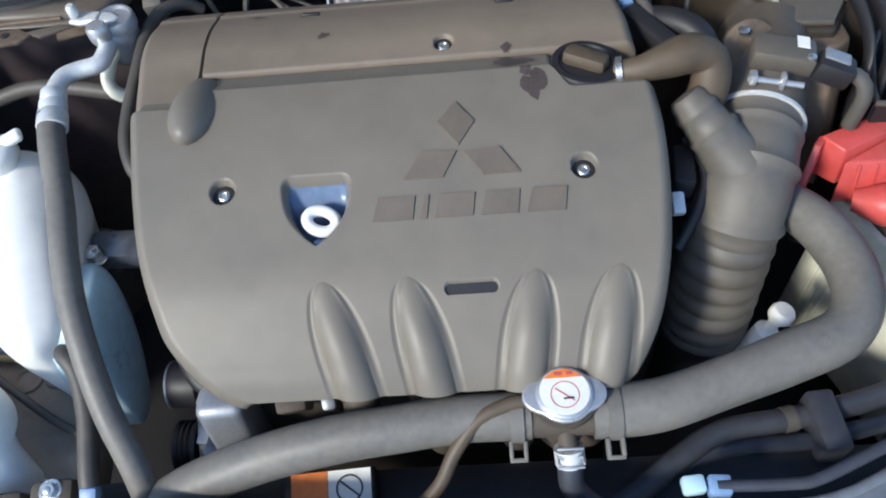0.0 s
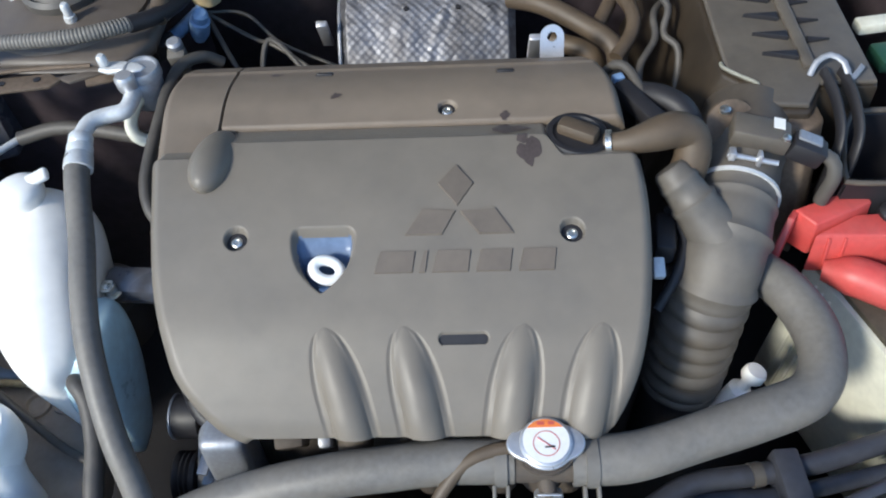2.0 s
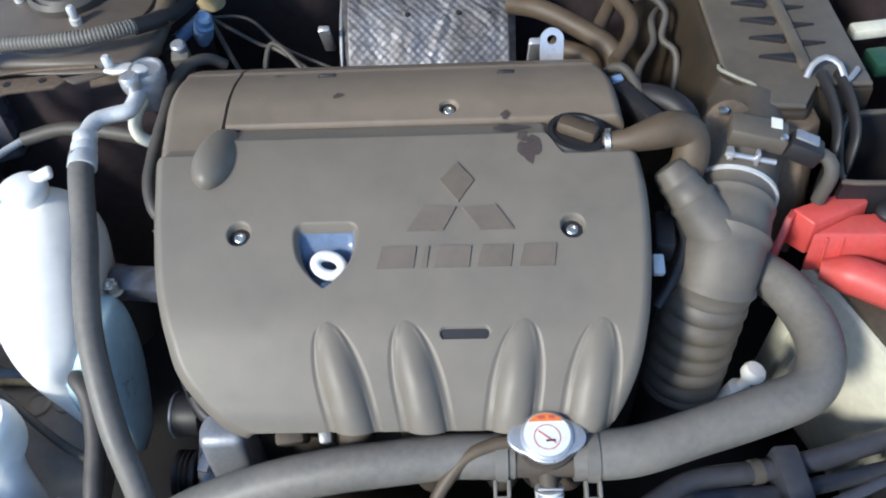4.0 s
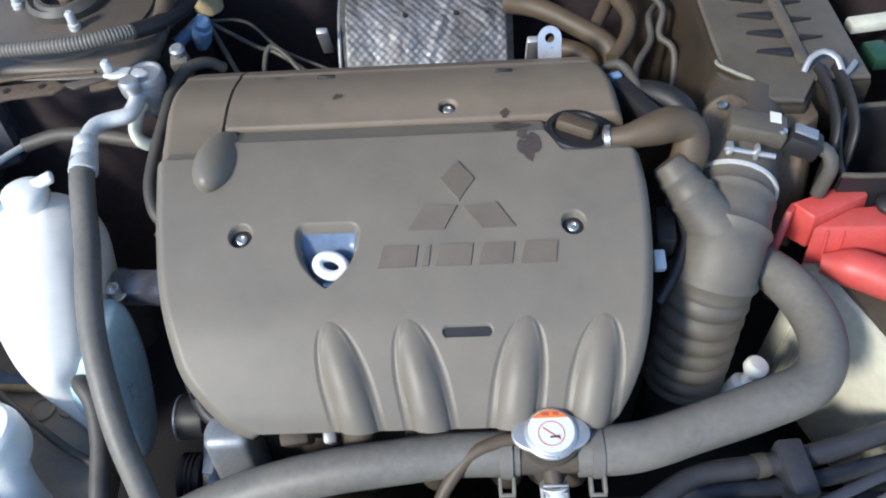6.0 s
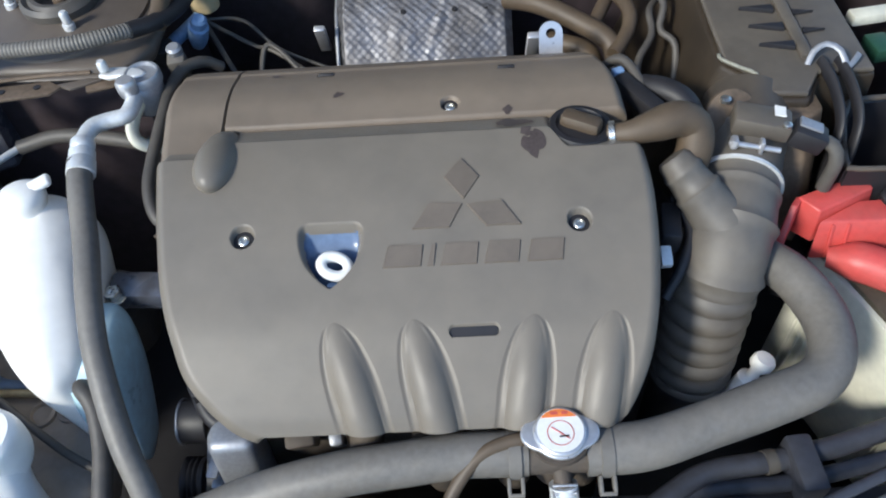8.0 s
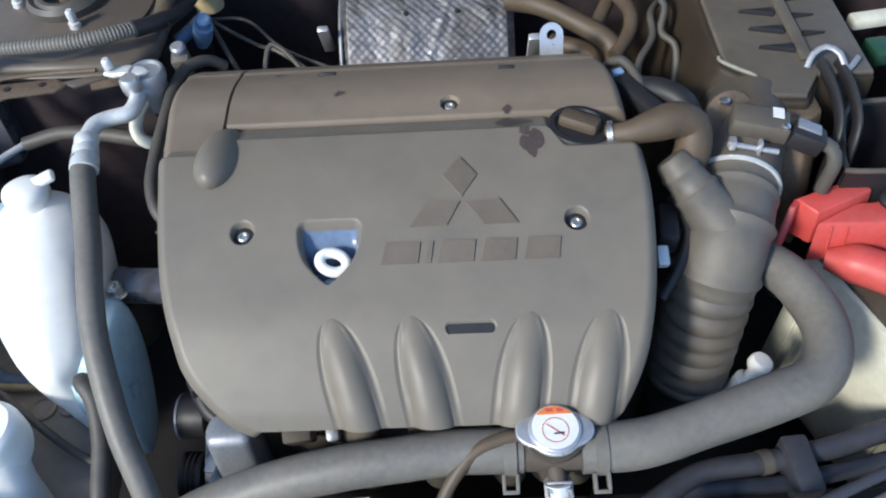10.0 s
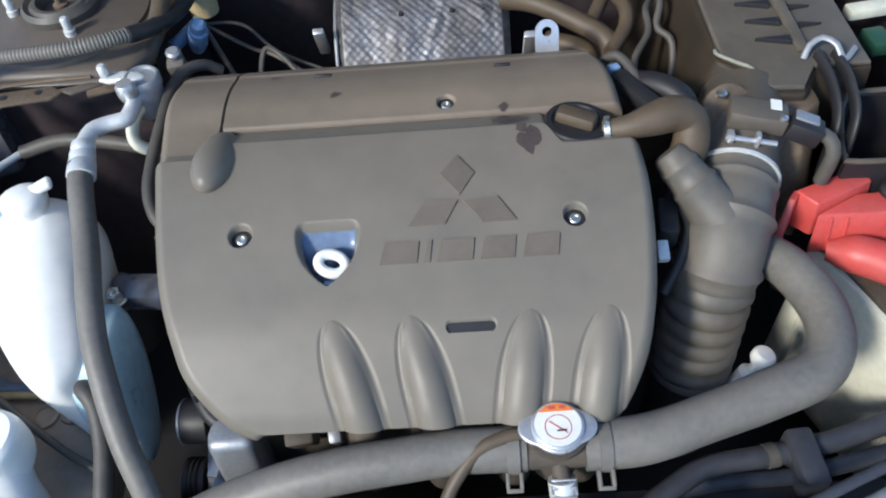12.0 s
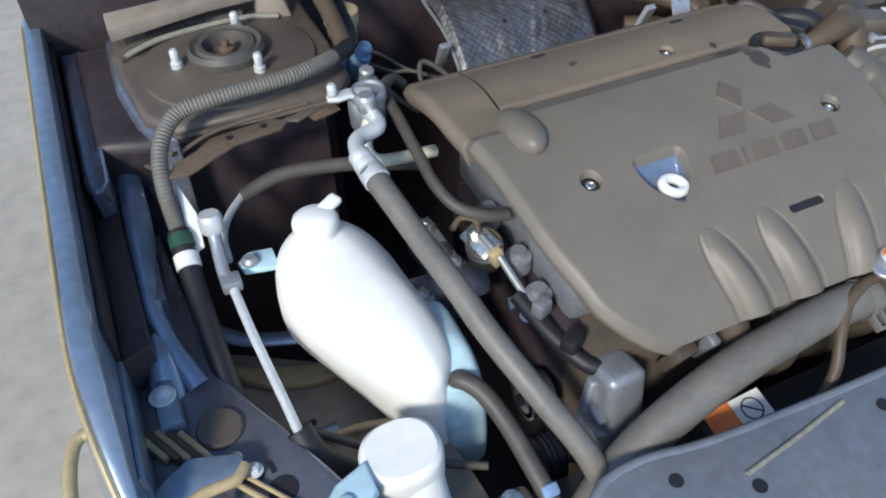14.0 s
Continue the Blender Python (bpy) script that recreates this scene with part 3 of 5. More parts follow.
rh = thing("upper_radiator_hose", "thick dusty grey rubber hose curving back past the battery", "hose", "radiator hoses")
part("hose", tube(RIGHT_RUN, lambda s: 0.0238 + 0.0006 * math.sin(s * 40), 24), HOSE, rh)


def hose_clamp(place, way, radius, parent):
    m = aim(place, Vector(place) + Vector(way))
    band = part("clamp", lathe([(radius, -0.006), (radius + 0.0014, -0.006), (radius + 0.0014, 0.006), (radius, 0.006)], m, 32), CONDUIT, parent, "dusty grey spring clamp")
    for k in (-1, 1):
        part("clamp_tab", box((0.0035, 0.016, 0.012), Matrix.Translation(Vector(place)) @ pose(0.0065 * k, -radius - 0.006, -0.008, 20), 0.001), CONDUIT, band)
    part("clamp_bridge", box((0.016, 0.004, 0.010), Matrix.Translation(Vector(place)) @ pose(0, -radius - 0.014, -0.012, 20), 0.001), CONDUIT, band)


hose_clamp((0.092, -0.1895, 0.729), (1, 0, 0), 0.0232, lh)
hose_clamp((0.178, -0.192, 0.735), (1, 0.03, 0), 0.0245, rh)

oh = thing("overflow_hose", "thin dusty rubber overflow hose from the filler neck", "hose")
part("hose", tube([(0.118, -0.185, 0.752), (0.092, -0.186, 0.752), (0.06, -0.196, 0.745), (0.035, -0.218, 0.725), (0.018, -0.24, 0.70), (-0.01, -0.255, 0.675), (-0.05, -0.262, 0.66)], 0.0068, 14), BROWN_HOSE, oh)

nh = thing("bypass_hose", "dusty black hose running from the filler neck to the side", "hose")
part("hose", tube([(0.138, -0.225, 0.708), (0.141, -0.245, 0.685), (0.168, -0.258, 0.665), (0.205, -0.240, 0.655), (0.252, -0.208, 0.655), (0.295, -0.186, 0.655), (0.36, -0.177, 0.655), (0.43, -0.164, 0.655), (0.52, -0.138, 0.655), (0.62, -0.11, 0.65)], 0.0118, 16), LOOM_BLACK, nh)
nc = thing("hose_clip", "bright zinc spring clip on the bypass hose", "clamp")
part("collar", lathe([(0.0120, -0.006), (0.0132, -0.006), (0.0132, 0.006), (0.0120, 0.006)], aim((0.360, -0.177, 0.655), (0.43, -0.164, 0.655)), 24), RUBBER, nh, "taped collar")
part("band", lathe([(0.0128, -0.008), (0.0140, -0.008), (0.0140, 0.008), (0.0128, 0.008)], aim((0.138, -0.222, 0.7115), (0.140, -0.240, 0.690)), 24), ALU, nc)
for dx in (-0.011, 0.011):
    part("wire_side", box((0.0025, 0.0025, 0.018), pose(0.138 + dx, -0.2285, 0.722, 62), 0.001), CHROME, nc)
for dz in (0.0, 0.009, 0.016):
    part("wire_rung", box((0.024, 0.0025, 0.003), pose(0.138, -0.236 + 0.9 * dz, 0.718 + 0.5 * dz, 62), 0.001), CHROME, nc)

# ---- intake side ----
INTAKE = [(0.313, -0.041, 0.605), (0.316, -0.034, 0.635), (0.319, -0.024, 0.675), (0.324, -0.010, 0.722), (0.333, 0.010, 0.762), (0.346, 0.042, 0.783), (0.360, 0.085, 0.791), (0.374, 0.125, 0.795), (0.388, 0.165, 0.80)]
INTAKE_LEN = line_length(INTAKE, 0.003)


def intake_radius(s):
    e = INTAKE_LEN - s
    r = 0.0458 - 0.0005 * (1 - step(0.03, 0.17, e))
    if 0.200 < e < 0.332:
        r += 0.0056 * (abs(math.sin(math.pi * (e - 0.200) / 0.0220)) ** 0.7 - 0.7)
    for at, h in ((0.186, 0.0040), (0.135, 0.0044), (0.098, 0.0028), (0.018, 0.0022)):
        r += h * math.exp(-((e - at) / 0.004) ** 2)
    return r


ih = thing("intake_hose", "dusty grey corrugated rubber air intake hose", "hose")
part("hose", tube(INTAKE, intake_radius, 40, 0.003), INTAKE_RUBBER, ih)
part("resonator_stub", lathe([(0.031, -0.02), (0.0285, 0.012), (0.0250, 0.034), (0.0262, 0.037), (0.0262, 0.041), (0.0232, 0.044), (0.0212, 0.062), (0.0224, 0.064), (0.0224, 0.068), (0.0202, 0.071), (0.0192, 0.080), (0.016, 0.085), (0.006, 0.086)], aim((0.328, 0.034, 0.800), (0.280, 0.082, 0.846)), 36), INTAKE_RUBBER, ih)
part("throttle_neck", lathe([(0.041, -0.10), (0.041, 0.0), (0.044, 0.006), (0.044, 0.016), (0.040, 0.018)], aim((0.311, -0.045, 0.590), (0.316, -0.034, 0.635)), 36), BLACK, ih, "black throttle neck under the hose")
cl = thing("hose_clamp", "bright worm-drive clamp on the intake hose", "clamp", "hose clamps")
cm = aim((0.3625, 0.092, 0.7915), (0.374, 0.125, 0.795))
part("band", lathe([(0.0462, -0.002), (0.0490, -0.002), (0.0490, 0.002), (0.0462, 0.002)], cm, 40), ALU, cl)
part("screw", tube([(0.345, 0.104, 0.845), (0.398, 0.094, 0.839)], 0.0032, 12), CHROME, cl)
part("lug", box((0.008, 0.012, 0.012), pose(0.350, 0.104, 0.845, 0, 0, -8), 0.002), CHROME, cl)
part("lug", box((0.005, 0.011, 0.018), pose(0.378, 0.098, 0.843, 0, 0, -8), 0.002), CHROME, cl)

br = thing("breather_hose", "brown dusty breather hose bent towards the intake", "hose")
part("hose", tube([(0.212, 0.102, 0.868), (0.235, 0.098, 0.874), (0.262, 0.103, 0.878), (0.285, 0.110, 0.878), (0.303, 0.110, 0.868), (0.306, 0.098, 0.850), (0.300, 0.088, 0.825)], lambda s: 0.012 + 0.0075 * step(0.01, 0.07, s), 20), BROWN_HOSE, br)
part("clamp_ring", lathe([(0.0135, -0.003), (0.0150, -0.003), (0.0150, 0.003), (0.0135, 0.003)], aim((0.216, 0.101, 0.869), (0.240, 0.098, 0.874)), 24), STEEL, br, "thin steel clamp ring")

ab = thing("air_filter_box", "dusty black air filter box with a ribbed lid", "air filter")
# side walls have the engine's shade in their colour
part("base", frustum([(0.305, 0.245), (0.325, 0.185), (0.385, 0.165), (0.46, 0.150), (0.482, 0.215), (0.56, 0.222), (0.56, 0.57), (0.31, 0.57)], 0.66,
                     [(0.369, 0.241), (0.400, 0.211), (0.394, 0.178), (0.455, 0.172), (0.477, 0.212), (0.543, 0.212), (0.538, 0.55), (0.37, 0.55)], 0.838, 0.005), BOX_SIDE, ab, "brown side walls, darkened for shade")
lid = part("lid", slab([(0.373, 0.243), (0.404, 0.213), (0.398, 0.182), (0.452, 0.177), (0.475, 0.214), (0.539, 0.214), (0.534, 0.545), (0.374, 0.545)], 0.837, 0.846, bevel=0.004, segs=3), LID, ab, "dusty brown-grey lid")
part("lid_step", tube([(0.3685, 0.252, 0.8455), (0.369, 0.243, 0.8465), (0.386, 0.226, 0.847), (0.402, 0.212, 0.847), (0.399, 0.196, 0.8465), (0.396, 0.180, 0.8455)], 0.0024, 10, 0.006), BEAD, lid, "pale lid edge")
for k in range(6):
    y = 0.261 + 0.037 * k
    x = 0.424 - 0.003 * k
    # black on these wedges paints in the shade of the louvre gaps
    part("rib", slab([(x - 0.006, y + 0.002), (x + 0.034, y - 0.009), (x + 0.035, y + 0.004)], 0.8455, 0.852, bevel=0.001), BLACK, lid)
    part("rib", slab([(x + 0.052, y + 0.021), (x + 0.080, y + 0.026), (x + 0.054, y + 0.031)], 0.8455, 0.850, bevel=0.001), BLACK, lid)
part("spine", slab([(0.460, 0.235), (0.474, 0.235), (0.472, 0.38), (0.470, 0.545), (0.452, 0.545), (0.456, 0.38)], 0.8455, 0.853, bevel=0.003), LID, lid)
for dx in (0.0, 0.020):
    part("flange", tube([(0.474 + dx, 0.118, 0.760), (0.478 + dx, 0.130, 0.812), (0.483 + dx, 0.150, 0.832), (0.484 + dx, 0.190, 0.844), (0.480 + dx, 0.228, 0.848)], 0.0095, 14, flat=0.5), BLACK, ab)
part("end_face", frustum([(0.395, 0.13), (0.455, 0.09), (0.482, 0.13), (0.475, 0.21), (0.42, 0.21)], 0.68, [(0.405, 0.165), (0.452, 0.155), (0.472, 0.17), (0.470, 0.215), (0.42, 0.215)], 0.828, 0.004), RUST, ab, "dusty brown end face")
sn = part("snorkel", slab([(0.484, 0.098), (0.492, 0.094), (0.64, 0.094), (0.64, 0.205), (0.525, 0.205), (0.498, 0.180)], 0.64, 0.690, bevel=0.004), BLACK, ab, "black open snorkel")
part("wall", tube([(0.64, 0.098, 0.796), (0.500, 0.099, 0.798), (0.487, 0.106, 0.799), (0.490, 0.130, 0.803), (0.500, 0.165, 0.806), (0.512, 0.190, 0.808), (0.530, 0.202, 0.808), (0.64, 0.206, 0.808)], 0.0035, 10), BLACK_DUSTY, sn)
for a, b in (((0.486, 0.100), (0.64, 0.096)), ((0.486, 0.103), (0.502, 0.175)), ((0.502, 0.175), (0.53, 0.205)), ((0.53, 0.205), (0.64, 0.208))):
    d = Vector((b[0] - a[0], b[1] - a[1], 0))
    part("wall", box((d.length, 0.003, 0.13), pose((a[0] + b[0]) / 2, (a[1] + b[1]) / 2, 0.735, 0, 0, math.degrees(math.atan2(d.y, d.x))), 0), BLACK, sn)
clip = part("clip", tube([(0.463, 0.222, 0.848), (0.470, 0.232, 0.859), (0.484, 0.236, 0.866), (0.498, 0.226, 0.863), (0.503, 0.212, 0.853), (0.510, 0.214, 0.853), (0.521, 0.226, 0.857)], 0.0036, 10, flat=0.4), CAST, ab, "bright steel spring clip")
part("outlet_collar", lathe([(0.050, 0.0), (0.052, 0.01), (0.052, 0.03), (0.05, 0.06)], aim((0.384, 0.155, 0.795), (0.398, 0.205, 0.800)), 36), BLACK_DUSTY, ab)
part("lug", lathe([(0.030, 0), (0.030, 0.006), (0.026, 0.008)], aim((0.362, 0.160, 0.832), (0.366, 0.140, 0.850)), 24), RUST, ab)
part("bolt", lathe([(0.006, 0), (0.006, 0.004), (0.004, 0.005)], pose(0.353, 0.163, 0.852), 16), STEEL, ab)

ms = thing("airflow_sensor", "dark grey airflow sensor with a wired connector", "sensor")
part("housing", box((0.062, 0.034, 0.022), pose(0.385, 0.131, 0.848, 0, 6, -14), 0.004), LID, ms)
part("tag", box((0.012, 0.016, 0.001), pose(0.404, 0.134, 0.859, 0, 6, -14), 0), WHITE, ms, "small pale tag")
con = part("connector", box((0.038, 0.026, 0.024), pose(0.432, 0.112, 0.840, 0, 15, -18), 0.004), BLACK, ms)
part("latch", box((0.026, 0.014, 0.004), pose(0.434, 0.116, 0.853, 0, 15, -18), 0.001), CAST, con, "grey latch")
part("wire", tube([(0.446, 0.107, 0.838), (0.458, 0.102, 0.834), (0.463, 0.092, 0.820), (0.460, 0.090, 0.78)], 0.008, 12), RUBBER, ms)
part("screw", lathe([(0.0045, 0), (0.0045, 0.003), (0.003, 0.004)], pose(0.406, 0.112, 0.857), 12), STEEL, ms)

# ---- battery ----
bat = thing("battery", "cream battery case with a dusty brown top", "battery")
bm0 = pose(0.612, -0.011, 0, 0, 0, 20.6)
part("case", slab([(-0.115, -0.125), (0.12, -0.125), (0.12, 0.12), (-0.115, 0.12)], 0.45, 0.705, bm0, 0.006), CREAM, bat)
part("top", slab([(-0.109, -0.119), (0.114, -0.119), (0.114, 0.114), (-0.109, 0.114)], 0.704, 0.713, bm0, 0.003), BATTERY_TOP, bat, "dusty brown top")
for k in range(3):
    part("rib", box((0.006, 0.005, 0.22), bm0 @ pose(-0.116, -0.100 + 0.014 * k, 0.58), 0.002), CREAM, bat)
    part("rib", box((0.006, 0.005, 0.22), bm0 @ pose(-0.116, 0.070 + 0.012 * k, 0.58), 0.002), CREAM, bat)

red = thing("battery_terminal_cover", "bright red plastic cover over the battery terminal", "terminal cover")
part("upper_cap", frustum([(0.428, 0.080), (0.515, 0.112), (0.526, 0.088), (0.452, 0.056)], 0.725, [(0.434, 0.086), (0.512, 0.116), (0.522, 0.094), (0.452, 0.062)], 0.772, 0.0025), RED, red)
part("lower_cap", frustum([(0.448, 0.042), (0.62, 0.036), (0.62, 0.085), (0.50, 0.082)], 0.712, [(0.452, 0.056), (0.62, 0.050), (0.62, 0.088), (0.505, 0.084)], 0.762, 0.0025), RED, red)
for x in (0.468, 0.486):
    part("rib", box((0.004, 0.003, 0.044), pose(x, 0.0475, 0.737, -16), 0.001), RED, red)
part("flap", frustum([(0.392, 0.022), (0.400, 0.018), (0.432, 0.072), (0.424, 0.078)], 0.70, [(0.424, 0.076), (0.430, 0.072), (0.440, 0.084), (0.434, 0.088)], 0.770, 0.001), RED, red)
part("bracket", box((0.018, 0.035, 0.05), pose(0.428, 0.038, 0.690, 0, 0, -30), 0.003), BLACK, red, "dark terminal bracket")
part("cable_boot", tube([(0.466, 0.036, 0.722), (0.50, 0.020, 0.728), (0.545, -0.006, 0.728), (0.62, -0.04, 0.725)], lambda s: 0.010 + 0.013 * step(-0.01, 0.035, s), 20), RED, red)
kn = thing("terminal_nut", "dark plastic nut behind the terminal cover", "nut")
part("nut", lathe([(0.016, 0), (0.016, 0.012), (0.010, 0.018), (0.004, 0.019)], pose(0.545, 0.083, 0.755), 20), BLACK, kn)

wp = thing("transmission_vent", "white plastic plug on a short white stem", "plug")
pm = aim((0.371, -0.066, 0.611), (0.384, -0.061, 0.655))
part("stem", lathe([(0.015, -0.05), (0.015, 0.0), (0.014, 0.018), (0.007, 0.022), (0.007, 0.042)], pm, 24), WHITE_TANK, wp)
part("knob", lathe([(0.011, 0.040), (0.0135, 0.044), (0.0135, 0.052), (0.011, 0.056), (0.003, 0.057)], pm, 24), WHITE_TANK, wp)

# ---- behind the engine ----
hs = thing("heat_shield", "embossed aluminium exhaust heat shield, dirty along the edge", "heat shield")


SHIELD_LINE = soft_table([(0.0, 0.66), (0.30, 0.735), (0.55, 0.783), (0.70, 0.800), (0.85, 0.806), (1.0, 0.80)])


def shield_place(u, v):
    x = -0.118 + 0.256 * u
    y = 0.365 + 0.215 * v
    run = 0.29 * v
    crease = 0.0012 * math.exp(-((x - 0.035 - 0.1 * (v - 0.5)) / 0.006) ** 2)
    lump = 0.005 * noise.noise((x * 18, y * 18, 0.3)) + 0.0022 * abs(noise.noise((x * 45, y * 60, 4.1)))
    return x, y, SHIELD_LINE(v) + 0.00045 * math.sin(math.pi * x / 0.0062) * math.sin(math.pi * run / 0.0062) + crease + lump - 0.012 * max(0, abs(u - 0.5) - 0.46) / 0.04


bm = bmesh.new()
NU, NV = 210, 230
vs = [[bm.verts.new(shield_place(i / NU, j / NV)) for i in range(NU + 1)] for j in range(NV + 1)]
for j in range(NV):
    for i in range(NU):
        bm.faces.new((vs[j][i], vs[j][i + 1], vs[j + 1][i + 1], vs[j + 1][i]))
part("sheet", bm, SHIELD, hs, sharp=3)
for x in (-0.02, 0.055, 0.10):
    part("rivet", lathe([(0.004, 0), (0.0035, 0.002)], pose(x, 0.475, SHIELD_LINE(0.51) + 0.001, 20), 12), BLACK, hs)
part("side_edge", tube([(-0.119, 0.37, 0.66), (-0.119, 0.43, 0.732), (-0.119, 0.485, 0.772), (-0.119, 0.575, 0.79)], 0.003, 8), CAST, hs)

hk = thing("lifting_hook", "pale steel engine lifting hook with a round hole", "bracket")
bm = bmesh.new()
N = 32
inner, outer = [], []
for k in range(N):
    a = 2 * math.pi * k / N
    inner.append((0.006 * math.cos(a), 0.006 * math.sin(a)))
    c, s = math.cos(a), math.sin(a)
    q = 0.0145 / max(abs(c), abs(s)) if s < 0 else 0.0145
    outer.append((q * c, q * s * (1.9 if s < -0.7 else 1)))
hm = pose(0.172, 0.300, 0.856, 62, 0, 0)
f0, f1 = [], []
for z, store in ((0, f0), (0.004, f1)):
    store.append([bm.verts.new(hm @ Vector((x, y, z))) for x, y in inner])
    store.append([bm.verts.new(hm @ Vector((x, y, z))) for x, y in outer])
for k in range(N):
    n = (k + 1) % N
    bm.faces.new((f1[0][k], f1[1][k], f1[1][n], f1[0][n]))
    bm.faces.new((f0[0][n], f0[1][n], f0[1][k], f0[0][k]))
    bm.faces.new((f1[1][k], f0[1][k], f0[1][n], f1[1][n]))
    bm.faces.new((f0[0][k], f1[0][k], f1[0][n], f0[0][n]))
part("plate", bm, CHROME, hk)
for x, y in ((-0.140, 0.455), (0.156, 0.350)):
    t = thing("metal_tab", "pale metal tab behind the engine cover", "bracket", "tabs behind the engine")
    part("plate", box((0.016, 0.010, 0.060), pose(x, y, 0.755 if x < 0 else 0.80, 25), 0.002), CHROME, t)

for k, pts in enumerate(([(0.13, 0.46, 0.80), (0.17, 0.43, 0.81), (0.22, 0.40, 0.80), (0.262, 0.36, 0.79), (0.268, 0.33, 0.76)],
                         [(0.25, 0.52, 0.80), (0.272, 0.46, 0.81), (0.29, 0.41, 0.81), (0.287, 0.375, 0.80), (0.262, 0.335, 0.79)],
                         [(0.29, 0.50, 0.80), (0.265, 0.44, 0.80), (0.24, 0.39, 0.79)],
                         [(0.19, 0.44, 0.74), (0.24, 0.41, 0.74), (0.25, 0.37, 0.73)])):
    t = thing("coolant_hose", "dusty brown coolant hose behind the engine", "hose", "hoses behind the engine")
    part("hose", tube(pts, 0.014 if k in (0, 3) else 0.010, 16), BROWN_HOSE, t)
for pts in ([(0.345, 0.45, 0.80), (0.318, 0.40, 0.81), (0.315, 0.36, 0.80), (0.292, 0.32, 0.79), (0.285, 0.28, 0.78)], [(0.30, 0.46, 0.80), (0.318, 0.43, 0.825), (0.335, 0.40, 0.82), (0.328, 0.37, 0.80), (0.345, 0.345, 0.79), (0.340, 0.30, 0.74)]):
    t = thing("wire", "thin dark wire behind the engine", "wire", "wires behind the engine")
    part("wire", tube(pts, 0.005, 10), RUBBER, t)

cc = thing("coil_connector", "black coil connector with a blue-white clip", "connector")
part("body", box((0.022, 0.075, 0.022), pose(0.262, 0.185, 0.845, 0, 0, 30), 0.005), BLACK, cc)
part("clip", box((0.014, 0.010, 0.008), pose(0.243, 0.224, 0.852, 0, 0, 20), 0.002), BLUE_PART, cc, "pale blue clip")
part("cable", tube([(0.225, 0.262, 0.82), (0.245, 0.25, 0.85), (0.258, 0.235, 0.852), (0.27, 0.20, 0.845)], 0.006, 12), RUBBER, cc)
part("boot", tube([(0.268, 0.215, 0.835), (0.290, 0.196, 0.845), (0.312, 0.176, 0.842), (0.328, 0.155, 0.815)], 0.015, 16), BLACK, cc, "taped black boot")

fb = thing("fuse_link_holder", "pale fuse link holder with a green clip", "fuse holder")
part("body", box((0.07, 0.022, 0.016), pose(0.612, 0.375, 0.80, 0, 0, 8), 0.004), CREAM, fb)
part("clip", box((0.03, 0.04, 0.02), pose(0.606, 0.325, 0.785, 0, 0, 8), 0.004), GREEN, fb, "green clip")

# ---- driver's side of the bay: reservoir, pipes ----
tank = thing("coolant_reservoir", "white translucent plastic reservoir with a flip cap", "reservoir")
bm = loft(smooth_sections([(-0.378, -0.074, 0.565, 0.020, 0.024), (-0.391, -0.054, 0.583, 0.036, 0.044), (-0.410, -0.030, 0.615, 0.053, 0.068), (-0.428, -0.006, 0.662, 0.063, 0.091), (-0.439, 0.012, 0.705, 0.070, 0.111), (-0.442, 0.024, 0.742, 0.0735, 0.117), (-0.446, 0.044, 0.770, 0.064, 0.098), (-0.448, 0.068, 0.787, 0.048, 0.068), (-0.449, 0.090, 0.798, 0.031, 0.036), (-0.449, 0.098, 0.802, 0.022, 0.024)]), 40, 2.8)
for v in bm.verts:
    f = min(1.0, max(0.0, (0.045 - v.co.y) / 0.14))
    v.co.x = v.co.x + f * (0.020 + 0.50 * max(0.0, -0.40 - v.co.x))
part("body", bm, WHITE_TANK, tank)
part("ear", slab([(-0.50, 0.130), (-0.528, 0.134), (-0.542, 0.122), (-0.538, 0.106), (-0.50, 0.098)], 0.768, 0.776, bevel=0.002), TANK_LOW, tank, "bluish translucent mounting ear")
part("ear_bolt", lathe([(0.010, 0), (0.010, 0.004), (0.006, 0.008)], pose(-0.528, 0.117, 0.776), 16), CAST, tank)
part("cap", lathe([(0.024, -0.02), (0.024, 0.006), (0.0265, 0.009), (0.0265, 0.016), (0.024, 0.022), (0.017, 0.026), (0.006, 0.0275)], pose(-0.450, 0.106, 0.800, -8), 28), WHITE_TANK, tank)
part("cap_tab", box((0.030, 0.018, 0.010), pose(-0.430, 0.118, 0.823, 0, -12, 25), 0.0045, segs=3), WHITE_TANK, tank)
# blue shade on this side of the tank is painted into the chamber
part("lower_tank", loft(smooth_sections([(-0.354, -0.088, 0.558, 0.012, 0.014), (-0.356, -0.082, 0.575, 0.020, 0.026), (-0.359, -0.066, 0.62, 0.026, 0.042), (-0.362, -0.052, 0.66, 0.029, 0.052), (-0.364, -0.040, 0.705, 0.029, 0.054), (-0.367, -0.030, 0.732, 0.025, 0.043), (-0.370, -0.025, 0.742, 0.012, 0.022)]), 32, 4.5), TANK_LOW, tank, "lower chamber with skylit blue shade in its colour")
part("spout", lathe([(0.0125, -0.03), (0.0125, 0.004), (0.0145, 0.006), (0.0145, 0.014), (0.011, 0.016)], aim((-0.371, -0.078, 0.700), (-0.368, -0.090, 0.720)), 20), TANK_LOW, tank)
th = thing("reservoir_hose", "thin black rubber hose leaving the reservoir", "hose")
part("hose", tube([(-0.371, -0.079, 0.704), (-0.366, -0.090, 0.718), (-0.350, -0.110, 0.712), (-0.338, -0.150, 0.695), (-0.332, -0.205, 0.675), (-0.325, -0.25, 0.65)], 0.0105, 16), RUBBER, th)
